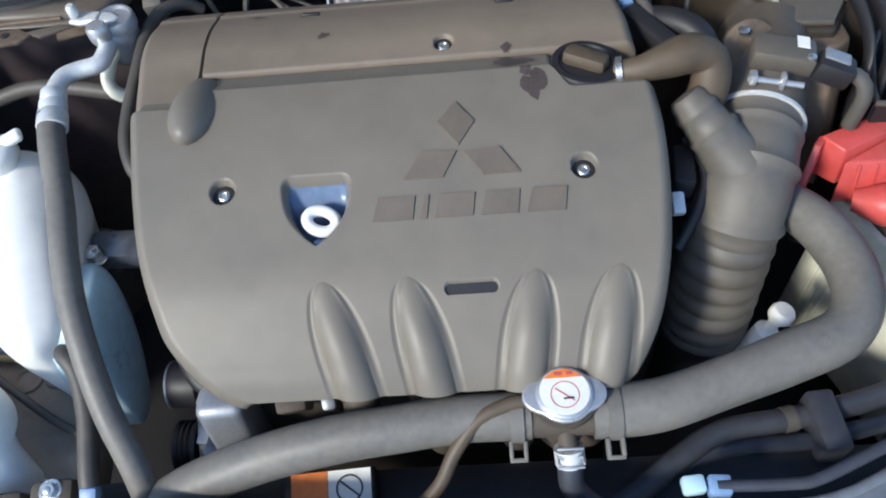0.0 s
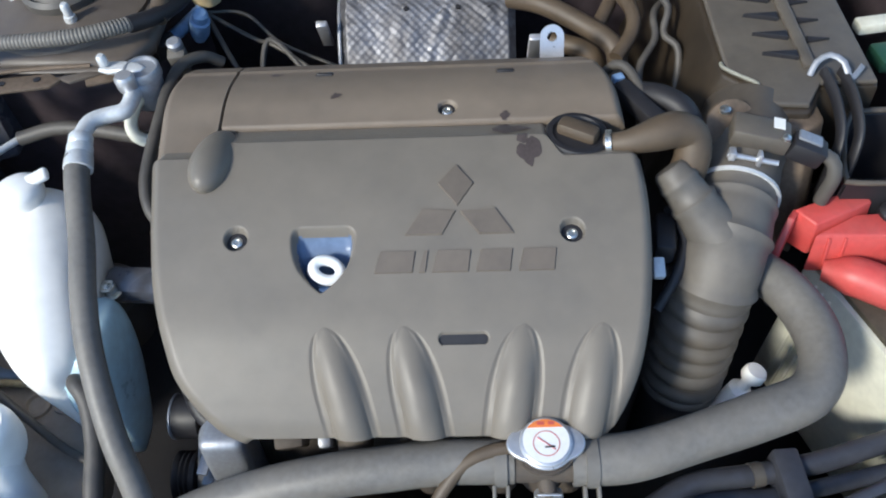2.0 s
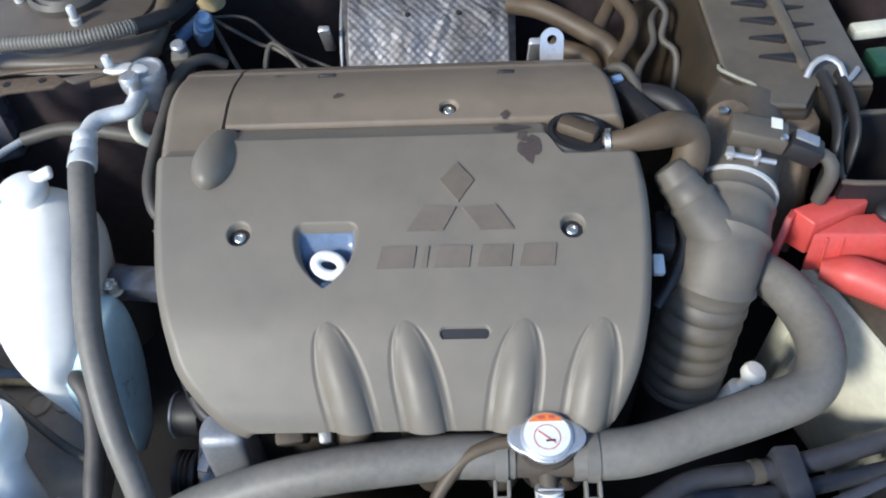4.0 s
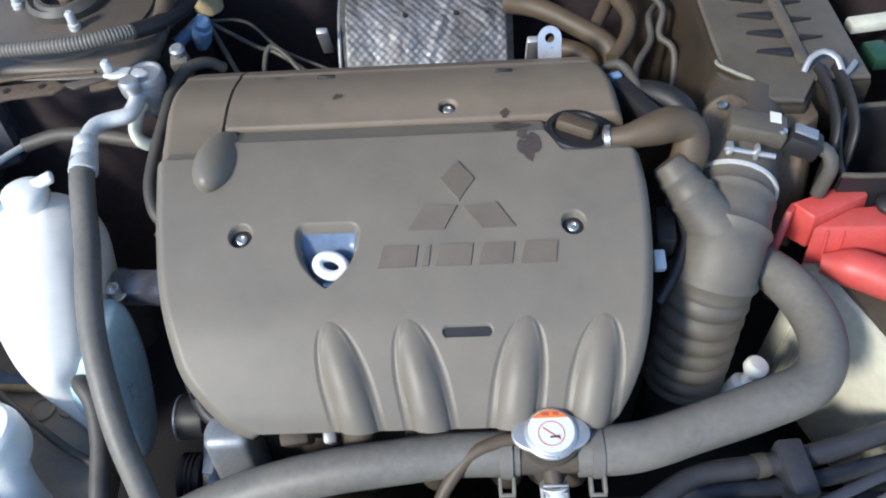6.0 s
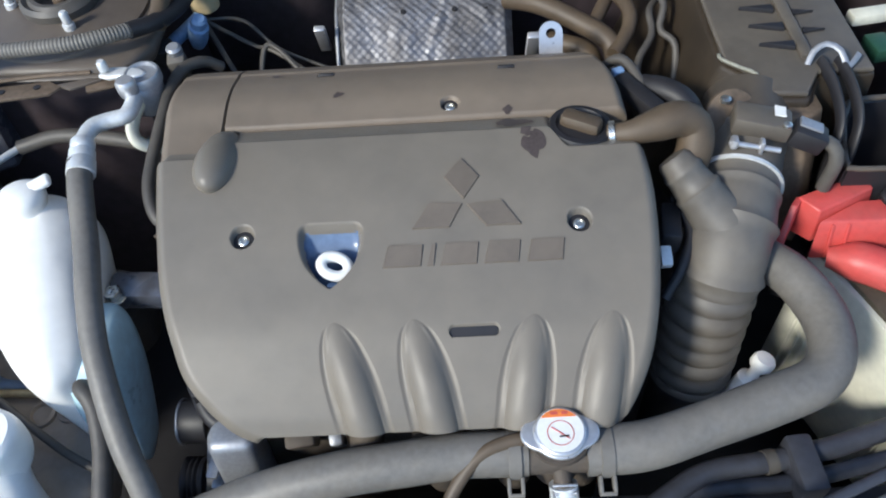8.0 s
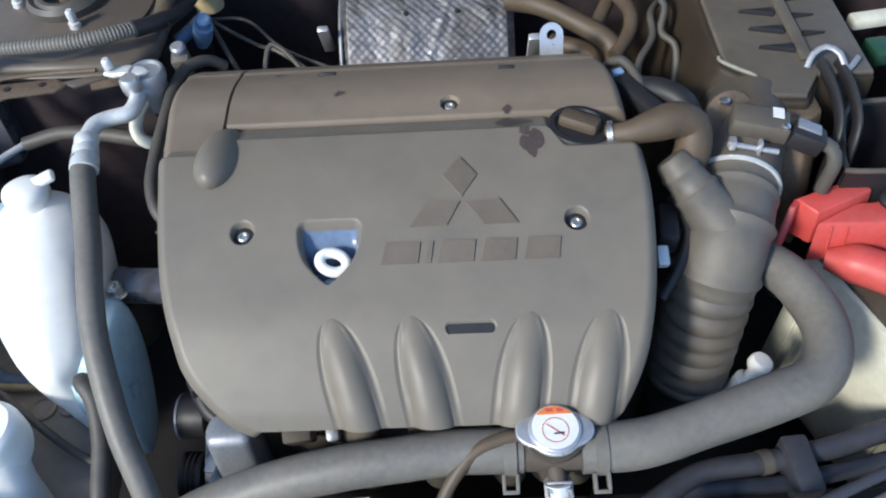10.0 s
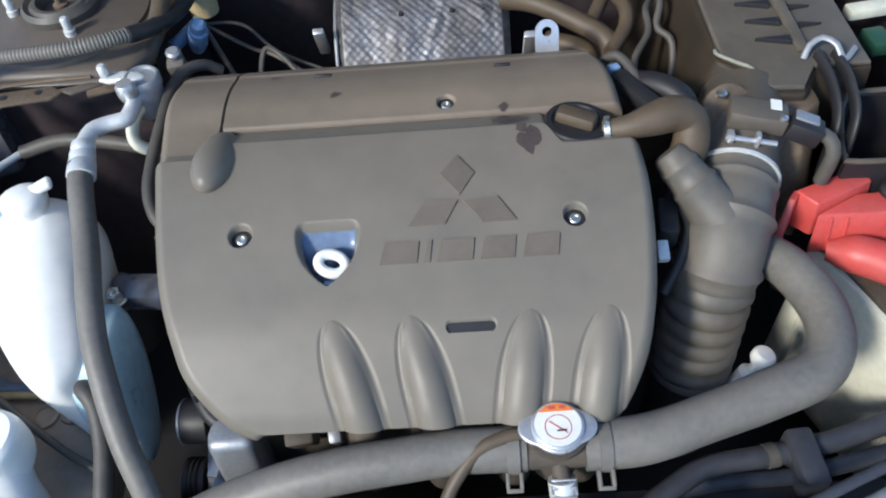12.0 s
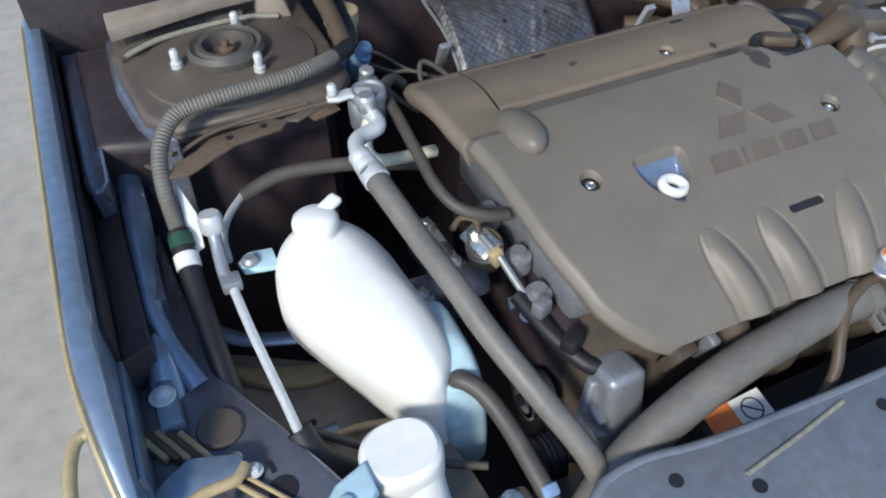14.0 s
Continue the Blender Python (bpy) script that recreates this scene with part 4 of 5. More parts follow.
part("clip", box((0.018, 0.014, 0.014), pose(-0.328, -0.222, 0.672, 30), 0.003), BLUE_PART, th, "pale blue plastic clip")

jar = thing("washer_filler", "white plastic washer filler neck on a translucent bracket", "filler neck")
part("bowl", loft(smooth_sections([(-0.449, -0.165, 0.672, 0.018, 0.016), (-0.452, -0.158, 0.678, 0.032, 0.028), (-0.456, -0.152, 0.690, 0.040, 0.035), (-0.457, -0.150, 0.712, 0.042, 0.037), (-0.457, -0.150, 0.728, 0.041, 0.036), (-0.457, -0.150, 0.735, 0.035, 0.031)]), 36, 2.3), WHITE_TANK, jar)
part("neck_tube", tube([(-0.452, -0.158, 0.700), (-0.444, -0.176, 0.664), (-0.438, -0.190, 0.62), (-0.434, -0.20, 0.56)], lambda s: 0.031 - 0.006 * step(0.0, 0.05, s), 24), WHITE_TANK, jar)
part("bracket", slab([(-0.493, -0.150), (-0.528, -0.163), (-0.541, -0.176), (-0.544, -0.194), (-0.522, -0.206), (-0.493, -0.186)], 0.728, 0.740, bevel=0.004, segs=3), TANK_LOW, jar, "bluish translucent bracket")
part("bracket_bolt", lathe([(0.008, 0), (0.008, 0.004), (0.005, 0.006)], pose(-0.525, -0.186, 0.7395), 16), TANK_LOW, jar)

ac = thing("refrigerant_pipe", "dull aluminium refrigerant pipe with a thick rubber hose", "pipe")
part("pipe", tube([(-0.336, 0.238, 0.846), (-0.334, 0.217, 0.848), (-0.338, 0.199, 0.848), (-0.357, 0.192, 0.848), (-0.372, 0.180, 0.850), (-0.377, 0.158, 0.849), (-0.377, 0.138, 0.848)], 0.0098, 18), ALU, ac)
part("ferrule", lathe([(0.0125, 0.0), (0.0135, 0.002), (0.0135, 0.012), (0.0122, 0.014), (0.0145, 0.016), (0.0145, 0.024), (0.0138, 0.027), (0.0155, 0.029), (0.0160, 0.046), (0.0138, 0.047)], aim((-0.3775, 0.158, 0.849), (-0.371, 0.11, 0.840)), 24), ALU, ac)
part("hose", tube([(-0.375, 0.128, 0.845), (-0.368, 0.09, 0.835), (-0.355, 0.03, 0.812), (-0.343, -0.03, 0.795), (-0.330, -0.085, 0.77), (-0.304, -0.155, 0.73), (-0.277, -0.21, 0.685), (-0.262, -0.26, 0.63)], 0.0138, 20), HOSE, ac)
part("flange", slab([(-0.380, 0.257), (-0.379, 0.267), (-0.368, 0.272), (-0.350, 0.272), (-0.332, 0.268), (-0.322, 0.260), (-0.326, 0.252), (-0.340, 0.250), (-0.354, 0.254), (-0.368, 0.252)], 0.8575, 0.8645, bevel=0.003, segs=3), ALU, ac)
part("joint", lathe([(0.019, -0.036), (0.0225, -0.032), (0.0235, -0.010), (0.0235, 0.004), (0.021, 0.007)], pose(-0.331, 0.257, 0.847), 32), CAST, ac, "round cast joint body")
part("ring", lathe([(0.0200, -0.004), (0.0222, -0.002), (0.0222, 0.010), (0.0205, 0.0125), (0.0180, 0.0125), (0.0165, 0.009), (0.004, 0.009)], pose(-0.327, 0.258, 0.853), 36), CAST, ac)
part("bolt_head", lathe([(0.0105, -0.004), (0.0120, 0.002), (0.0120, 0.014), (0.0095, 0.018), (0.003, 0.0185)], pose(-0.339, 0.233, 0.856), 24), CHROME, ac)
part("bolt_head", lathe([(0.006, 0), (0.006, 0.010), (0.004, 0.013)], pose(-0.372, 0.262, 0.868), 16), ALU, ac)
part("second_pipe", tube([(-0.328, 0.245, 0.84), (-0.342, 0.230, 0.825), (-0.349, 0.216, 0.806), (-0.338, 0.208, 0.792), (-0.300, 0.214, 0.780), (-0.255, 0.222, 0.770)], 0.0082, 16), CREAM, ac)

# ---- strut tower ----
tw = thing("strut_tower", "dusty dark strut tower top with a rubber mount", "strut tower")
part("top", slab([(-0.605, 0.44), (-0.592, 0.33), (-0.560, 0.288), (-0.36, 0.278), (-0.33, 0.32), (-0.33, 0.56), (-0.600, 0.58)], 0.832, 0.858, bevel=0.010, segs=3), PAINT_DUSTY, tw)
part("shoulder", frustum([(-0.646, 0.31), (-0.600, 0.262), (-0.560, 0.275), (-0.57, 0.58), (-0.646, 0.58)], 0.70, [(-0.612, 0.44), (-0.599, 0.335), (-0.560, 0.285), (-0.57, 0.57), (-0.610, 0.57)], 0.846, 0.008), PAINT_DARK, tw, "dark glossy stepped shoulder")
for k, (dx, dz) in enumerate(((0.0, 0.0), (-0.014, -0.020), (-0.028, -0.044))):
    part("seam", tube([(-0.604 + dx, 0.50, 0.842 + dz), (-0.598 + dx, 0.40, 0.842 + dz), (-0.585 + dx, 0.335, 0.842 + dz), (-0.555 + dx, 0.292 - 0.006 * k, 0.844 + dz)], 0.0055, 10, 0.012, flat=0.6), PAINT_DUSTY, tw, "dusty folded seam")
part("rear_lip", tube([(-0.595, 0.470, 0.862), (-0.545, 0.487, 0.868), (-0.48, 0.497, 0.868), (-0.415, 0.500, 0.866), (-0.375, 0.492, 0.862)], 0.004, 10, 0.012), BEAD, tw, "pale worn lip")
part("front_seam", tube([(-0.560, 0.286, 0.846), (-0.50, 0.279, 0.848), (-0.43, 0.276, 0.848), (-0.365, 0.280, 0.846)], 0.006, 10, 0.012, flat=0.6), PAINT_DUSTY, tw, "dusty folded seam")
# shade under the tower top is painted in with the dark material
part("wall", slab([(-0.66, 0.33), (-0.60, 0.31), (-0.37, 0.32), (-0.35, 0.35), (-0.35, 0.56), (-0.66, 0.58)], 0.32, 0.835, bevel=0.02, segs=3), DARK, tw, "tower wall darkened for shade")
part("pressing", tube([(-0.60, 0.47, 0.858), (-0.56, 0.50, 0.862), (-0.50, 0.525, 0.862), (-0.42, 0.525, 0.860)], 0.010, 10, 0.015), PAINT_DUSTY, tw)
part("plate", lathe([(0.115, 0.0), (0.113, 0.006), (0.095, 0.010), (0.06, 0.014)], pose(-0.466, 0.409, 0.856), 48), PAINT_DUSTY, tw)
part("rubber_mount", lathe([(0.050, 0.0), (0.051, 0.012), (0.046, 0.018), (0.040, 0.014), (0.036, 0.018), (0.030, 0.018), (0.026, 0.002), (0.006, 0.0)], pose(-0.466, 0.409, 0.868), 40), RUBBER, tw)
part("piston_nut", lathe([(0.010, -0.002), (0.010, 0.010), (0.005, 0.012), (0.005, 0.022)], pose(-0.466, 0.409, 0.868), 12), RUST, tw)
for x, y in ((-0.532, 0.405), (-0.438, 0.350), (-0.440, 0.468)):
    part("stud", lathe([(0.010, 0), (0.010, 0.002), (0.0078, 0.003), (0.0078, 0.012), (0.0055, 0.013), (0.0058, 0.027), (0.004, 0.030)], pose(x, y, 0.864, 0, 0, 10), 12), ALU, tw, "zinc stud with a nut")
hb = thing("cowl_bar", "dusty tan cowl bar behind the strut tower", "bracket")
part("bar", slab([(-0.600, 0.472), (-0.470, 0.500), (-0.400, 0.505), (-0.395, 0.535), (-0.600, 0.520)], 0.885, 0.905, bevel=0.003), DECK, hb)
part("foot", box((0.030, 0.022, 0.045), pose(-0.570, 0.505, 0.866), 0.004), BLACK_DUSTY, hb)
part("gusset", frustum([(-0.405, 0.50), (-0.355, 0.49), (-0.35, 0.53), (-0.40, 0.54)], 0.857, [(-0.395, 0.515), (-0.375, 0.51), (-0.36, 0.53), (-0.39, 0.535)], 0.92, 0.004), DECK, hb, "bent tan gusset")
bk = thing("bay_bracket", "dusty rusty bracket along the strut tower", "bracket")
part("plate", slab([(-0.575, 0.228), (-0.545, 0.245), (-0.525, 0.262), (-0.45, 0.270), (-0.432, 0.258), (-0.445, 0.244), (-0.50, 0.238), (-0.53, 0.222), (-0.562, 0.205), (-0.585, 0.208)], 0.846, 0.850, bevel=0.001), RUST, bk)
part("lip", tube([(-0.562, 0.252, 0.848), (-0.52, 0.268, 0.853), (-0.46, 0.276, 0.853), (-0.40, 0.280, 0.852)], 0.0026, 8), RUST, bk, "dusty worn lip")
for x, y in ((-0.505, 0.252), (-0.462, 0.258)):
    part("hole", lathe([(0.0045, 0), (0.0045, 0.0008)], pose(x, y, 0.8503), 14), BLACK, bk)
part("arm", slab([(-0.44, 0.262), (-0.40, 0.272), (-0.385, 0.268), (-0.42, 0.252)], 0.846, 0.850, bevel=0.001), PAINT_DUSTY, bk)
part("plate", slab([(-0.41, 0.275), (-0.37, 0.285), (-0.365, 0.26), (-0.40, 0.25)], 0.842, 0.846, bevel=0.001), RUST, bk)

lm = thing("corrugated_loom", "grey corrugated wiring loom over the strut tower", "wiring loom")
LOOM = [(-0.318, 0.362, 0.866), (-0.338, 0.331, 0.878), (-0.37, 0.302, 0.888), (-0.41, 0.284, 0.892), (-0.46, 0.276, 0.894), (-0.51, 0.272, 0.894), (-0.555, 0.268, 0.888), (-0.583, 0.240, 0.868), (-0.592, 0.205, 0.84), (-0.592, 0.165, 0.80)]
part("conduit", tube(LOOM, lambda s: 0.0092 + 0.0005 * math.sin(s * 2 * math.pi / 0.0045), 16, 0.0011), CONDUIT, lm)
part("tape", tube([(-0.350, 0.318, 0.882), (-0.325, 0.346, 0.874), (-0.306, 0.390, 0.866), (-0.298, 0.440, 0.868), (-0.292, 0.540, 0.885)], 0.0108, 14), BLACK, lm, "black taped run")
part("branch", tube([(-0.325, 0.345, 0.868), (-0.322, 0.39, 0.885), (-0.325, 0.45, 0.905), (-0.335, 0.53, 0.92)], 0.012, 12), BROWN_HOSE, lm)
part("sleeve", tube([(-0.592, 0.17, 0.803), (-0.593, 0.10, 0.77), (-0.592, 0.03, 0.74), (-0.590, -0.02, 0.70)], 0.0125, 16), BLACK, lm)
part("tag", lathe([(0.0128, -0.009), (0.0140, -0.008), (0.0140, 0.008), (0.0128, 0.009)], aim((-0.5925, 0.135, 0.787), (-0.593, 0.10, 0.770)), 20), WHITE, lm, "white cable tag")
part("flag", slab([(-0.010, 0), (0.004, 0.005), (0.010, 0.045), (0.002, 0.085), (-0.004, 0.050)], 0, 0.0012, pose(-0.574, 0.145, 0.785, 35, 0, 5), 0), WHITE, lm, "white paper flag")
part("tag", lathe([(0.0128, -0.008), (0.0140, -0.007), (0.0140, 0.007), (0.0128, 0.008)], aim((-0.592, 0.158, 0.797), (-0.5925, 0.135, 0.787)), 20), GREEN, lm, "green cable tag")

sv = thing("service_valve_pipe", "aluminium refrigerant service valve on a thin pipe", "pipe")
part("cap", lathe([(0.0125, 0), (0.0135, 0.003), (0.0135, 0.018), (0.011, 0.022)], pose(-0.556, 0.152, 0.806, -10), 24), ALU, sv, "pale blue-white valve cap")
part("valve_body", tube([(-0.556, 0.152, 0.81), (-0.558, 0.13, 0.795), (-0.56, 0.10, 0.785), (-0.556, 0.085, 0.78)], 0.0072, 14), CHROME, sv)
part("block", box((0.022, 0.020, 0.016), pose(-0.556, 0.088, 0.782), 0.003), CAST, sv)
part("rod", tube([(-0.556, 0.085, 0.78), (-0.552, 0.02, 0.765), (-0.545, -0.05, 0.745), (-0.541, -0.095, 0.733)], 0.0052, 12), ALU, sv)
part("end_boot", tube([(-0.541, -0.088, 0.734), (-0.534, -0.105, 0.715), (-0.517, -0.115, 0.688), (-0.50, -0.118, 0.665)], 0.014, 14), BLACK, sv, "black rubber end boot")
part("side_pipe", tube([(-0.550, 0.128, 0.777), (-0.547, 0.165, 0.780), (-0.532, 0.200, 0.780), (-0.506, 0.236, 0.777)], 0.0048, 12), ALU, sv)

# ---- body at the side ----
fn = thing("front_fender", "glossy dark blue fender edge reflecting the sky", "fender")
bm = bmesh.new()
prof = [(-0.683, 0.78), (-0.684, 0.858), (-0.687, 0.864), (-0.697, 0.8665), (-0.706, 0.865), (-0.711, 0.859), (-0.716, 0.84), (-0.730, 0.76), (-0.75, 0.62), (-0.77, 0.30)]
prev = None
for k in range(41):
    y = -0.16 + 0.80 * k / 40
    f = max(0.0, (0.02 - y) / 0.18) ** 2
    row = [bm.verts.new((x + f * 0.016 * min(1.0, (-0.683 - x) / 0.028), y, z - 0.075 * f)) for x, z in prof]
    if prev:
        for a in range(len(prof) - 1):
            bm.faces.new((prev[a], prev[a + 1], row[a + 1], row[a]))
    prev = row
bmesh.ops.recalc_face_normals(bm, faces=bm.faces[:])
part("panel", bm, PAINT, fn)
# rear stretch coloured dark for shade; the front stretch keeps the body paint
part("inner_flange", slab([(-0.683, 0.02), (-0.679, 0.02), (-0.679, 0.60), (-0.683, 0.60)], 0.77, 0.842, bevel=0.001), DARK, fn, "inner flange darkened for shade")
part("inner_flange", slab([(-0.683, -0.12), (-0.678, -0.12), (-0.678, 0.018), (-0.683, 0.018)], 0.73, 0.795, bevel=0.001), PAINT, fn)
# sun glint along the fender edge, added as a gold bead
part("edge_glint", tube([(-0.711, 0.62, 0.860), (-0.711, 0.30, 0.860), (-0.711, 0.04, 0.860), (-0.7095, -0.05, 0.848), (-0.704, -0.11, 0.820), (-0.697, -0.158, 0.786)], 0.0030, 8, 0.02), GOLD, fn, "fender edge with sun glint in its gold")
part("lamp_arch", tube([(-0.750, -0.110, 0.75), (-0.746, -0.060, 0.757), (-0.736, -0.030, 0.760), (-0.722, -0.030, 0.762), (-0.712, -0.060, 0.762), (-0.706, -0.110, 0.755)], 0.0065, 10), GOLD, fn, "gold lamp opening edge")
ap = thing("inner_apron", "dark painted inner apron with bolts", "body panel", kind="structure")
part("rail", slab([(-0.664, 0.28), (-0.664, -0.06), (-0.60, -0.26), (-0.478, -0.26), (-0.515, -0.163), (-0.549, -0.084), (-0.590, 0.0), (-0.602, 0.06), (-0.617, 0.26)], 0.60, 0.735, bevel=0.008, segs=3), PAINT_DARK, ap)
# paler paint on the gusset stands in for reflected sky
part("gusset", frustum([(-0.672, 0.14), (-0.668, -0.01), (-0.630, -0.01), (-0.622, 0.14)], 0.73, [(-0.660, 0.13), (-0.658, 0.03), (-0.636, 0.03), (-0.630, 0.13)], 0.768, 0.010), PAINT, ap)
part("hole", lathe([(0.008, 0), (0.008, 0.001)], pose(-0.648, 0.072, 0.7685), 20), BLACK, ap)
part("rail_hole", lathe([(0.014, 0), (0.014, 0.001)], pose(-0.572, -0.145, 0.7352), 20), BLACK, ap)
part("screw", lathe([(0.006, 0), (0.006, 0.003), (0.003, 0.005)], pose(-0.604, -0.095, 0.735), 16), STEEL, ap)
# blue highlight on the ridge comes from the paler paint
part("wheelhouse_flange", tube([(-0.632, 0.42, 0.785), (-0.630, 0.345, 0.783), (-0.634, 0.217, 0.778), (-0.638, 0.142, 0.776), (-0.640, 0.090, 0.772), (-0.632, 0.045, 0.756), (-0.618, 0.005, 0.735)], lambda s: 0.0095 + 0.006 * math.sin(s * 9) ** 2, 14, 0.01, flat=0.6), PAINT, ap, "flange ridge with sky glint in its paler blue")
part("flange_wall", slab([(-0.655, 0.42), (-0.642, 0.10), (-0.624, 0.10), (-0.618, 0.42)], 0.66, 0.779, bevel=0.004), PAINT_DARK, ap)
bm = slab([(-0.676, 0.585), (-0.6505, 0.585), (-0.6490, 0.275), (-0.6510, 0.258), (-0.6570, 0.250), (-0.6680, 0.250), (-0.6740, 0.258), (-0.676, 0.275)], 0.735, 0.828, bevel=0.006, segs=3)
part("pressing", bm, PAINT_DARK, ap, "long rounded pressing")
# gutter floor carries the fender's shade in its colour
part("gutter", slab([(-0.679, 0.02), (-0.650, 0.03), (-0.650, 0.248), (-0.679, 0.248)], 0.735, 0.790, bevel=0.004), DARK, ap, "gutter floor darkened for shade")
# sky highlight on the pressing, drawn as a paler line
part("pressing_edge", tube([(-0.6500, 0.58, 0.8265), (-0.6495, 0.40, 0.8265), (-0.6495, 0.278, 0.8265), (-0.6520, 0.260, 0.826), (-0.6590, 0.251, 0.825)], 0.0022, 8, 0.01), PAINT, ap, "lighter edge with sky glint in its colour")
for y in (0.0, 0.012):
    part("rail_slot", box((0.005, 0.014, 0.001), pose(-0.588 + y, -0.118, 0.7356, 0, 0, 12), 0), BLACK, ap)
part("lower_deck", slab([(-0.61, -0.30), (-0.36, -0.30), (-0.38, -0.05), (-0.45, -0.035), (-0.61, -0.03)], 0.55, 0.615, bevel=0.006), DECK, ap)
part("inner_deck", slab([(-0.61, -0.028), (-0.43, -0.033), (-0.43, 0.06), (-0.61, 0.17)], 0.56, 0.600, bevel=0.006), DECK, ap)
part("tub_rim", tube([(-0.596, 0.150, 0.606), (-0.594, 0.085, 0.608), (-0.588, 0.030, 0.608), (-0.566, 0.000, 0.608), (-0.535, -0.016, 0.608), (-0.490, -0.020, 0.608)], lambda s: 0.008 + 0.004 * math.sin(s * 30) ** 2, 12, 0.008, flat=0.55), PAINT, ap, "glossy blue tub rim")
part("tub_rib", tube([(-0.590, 0.110, 0.606), (-0.545, 0.085, 0.606), (-0.490, 0.064, 0.606), (-0.450, 0.058, 0.606)], 0.008, 12, 0.008, flat=0.55), PAINT, ap, "glossy blue pressed rib")
# sun reflection on the blue tub, shaped as a gold slab
part("tub_glint", slab([(-0.600, 0.128), (-0.580, 0.118), (-0.554, 0.104), (-0.494, 0.082), (-0.45, 0.076), (-0.45, 0.050), (-0.503, 0.052), (-0.545, 0.066), (-0.578, 0.092)], 0.598, 0.612, bevel=0.005, segs=3), GOLD, ap, "gold sun reflection laid on the tub")
part("brace", tube([(-0.60, 0.16, 0.65), (-0.56, 0.13, 0.64), (-0.50, 0.11, 0.635), (-0.44, 0.10, 0.63)], 0.012, 12, flat=0.6), PAINT, ap)
# sun glint on the lip is put into its gold colour
part("deck_lip", tube([(-0.60, -0.030, 0.618), (-0.538, -0.036, 0.622), (-0.47, -0.042, 0.626), (-0.43, -0.05, 0.625)], 0.005, 10), GOLD, ap, "deck lip with sun glint in its gold")
for x, y in ((-0.493, -0.012), (-0.515, 0.004), (-0.545, -0.005)):
    part("deck_hole", lathe([(0.005, 0), (0.005, 0.0008)], pose(x, y, 0.6004), 14), BLACK, ap)
for x, y in ((-0.465, -0.065), (-0.43, -0.06)):
    part("deck_boss", lathe([(0.018, 0), (0.017, 0.004), (0.013, 0.005), (0.011, 0.001), (0.003, 0.001)], pose(x, y, 0.615), 20), DECK, ap)
part("deck_tube", tube([(-0.52, -0.05, 0.66), (-0.47, -0.085, 0.645), (-0.41, -0.125, 0.635), (-0.36, -0.15, 0.63)], 0.005, 10), RUBBER, ap)
part("cover_cap", lathe([(0.0235, 0), (0.0235, 0.003), (0.0215, 0.005), (0.004, 0.0055)], pose(-0.611, -0.056, 0.735), 28), PAINT_DUSTY, ap)
bolt("bolt", (-0.654, -0.006, 0.752), (0, 0, 1), 0.009, 0.006, ALU, ap)
# ledge takes the paler paint for its sky reflection
part("ledge", slab([(-0.664, -0.045), (-0.640, -0.045), (-0.640, 0.03), (-0.664, 0.03)], 0.73, 0.752, bevel=0.006), PAINT, ap)

us = thing("radiator_support", "dusty grey-blue front radiator support panel", "body panel", kind="structure")
part("panel", slab([(-0.32, -0.275), (-0.29, -0.252), (-0.24, -0.246), (-0.17, -0.258), (-0.03, -0.265), (0.10, -0.268), (0.28, -0.275), (0.36, -0.270), (0.42, -0.248), (0.50, -0.215), (0.60, -0.19), (0.60, -0.42), (-0.32, -0.42)], 0.690, 0.710, bevel=0.006, segs=3), SUPPORT, us)
for x, y in ((-0.226, -0.281), (-0.157, -0.319), (0.02, -0.30), (0.30, -0.31)):
    part("hole", lathe([(0.0075, 0), (0.0075, 0.0008)], pose(x, y, 0.7102), 18), BLACK, us)
part("bead", tube([(-0.160, -0.304, 0.7105), (-0.09, -0.293, 0.711), (-0.015, -0.279, 0.7105)], 0.0028, 8), BEAD, us, "pale worn bead")
part("rolled_edge", tube([(-0.32, -0.276, 0.704), (-0.29, -0.253, 0.706), (-0.24, -0.248, 0.706), (-0.17, -0.259, 0.706), (-0.03, -0.266, 0.706), (0.10, -0.269, 0.706), (0.28, -0.276, 0.706), (0.36, -0.271, 0.706), (0.42, -0.249, 0.706), (0.50, -0.216, 0.706), (0.60, -0.191, 0.706)], 0.006, 10, 0.02), SUPPORT, us)
part("ledge", slab([(-0.34, -0.26), (0.60, -0.26), (0.60, -0.20), (-0.34, -0.20)], 0.60, 0.640, bevel=0.004), BLACK, us)
wl = thing("warning_label", "orange and white warning label behind the front panel", "label")
lm0 = pose(-0.093, -0.227, 0.662, 12, 0, 3)
part("orange_field", box((0.036, 0.036, 0.001), lm0 @ pose(-0.019, 0, 0), 0), ORANGE, wl)
part("white_field", box((0.042, 0.036, 0.001), lm0 @ pose(0.0205, 0, 0), 0), WHITE, wl)
bm = bmesh.new()
for k in range(32):
    a, b = 2 * math.pi * k / 32, 2 * math.pi * (k + 1) / 32
    bm.faces.new([bm.verts.new(lm0 @ Vector((0.0205 + r * math.cos(t), r * math.sin(t), 0.0009))) for r, t in ((0.0115, a), (0.0135, a), (0.0135, b), (0.0115, b))])
part("sign_ring", bm, INK, wl)
part("sign_bar", box((0.024, 0.002, 0.0005), lm0 @ pose(0.0205, 0, 0.001, 0, 0, -40), 0), INK, wl)
part("carrier", box((0.09, 0.04, 0.03), lm0 @ pose(0, 0, -0.0165), 0.003), BLACK, wl)

# ---- belt side ----
mt = thing("engine_mount", "dark painted engine mount bracket with bolts", "engine mount")
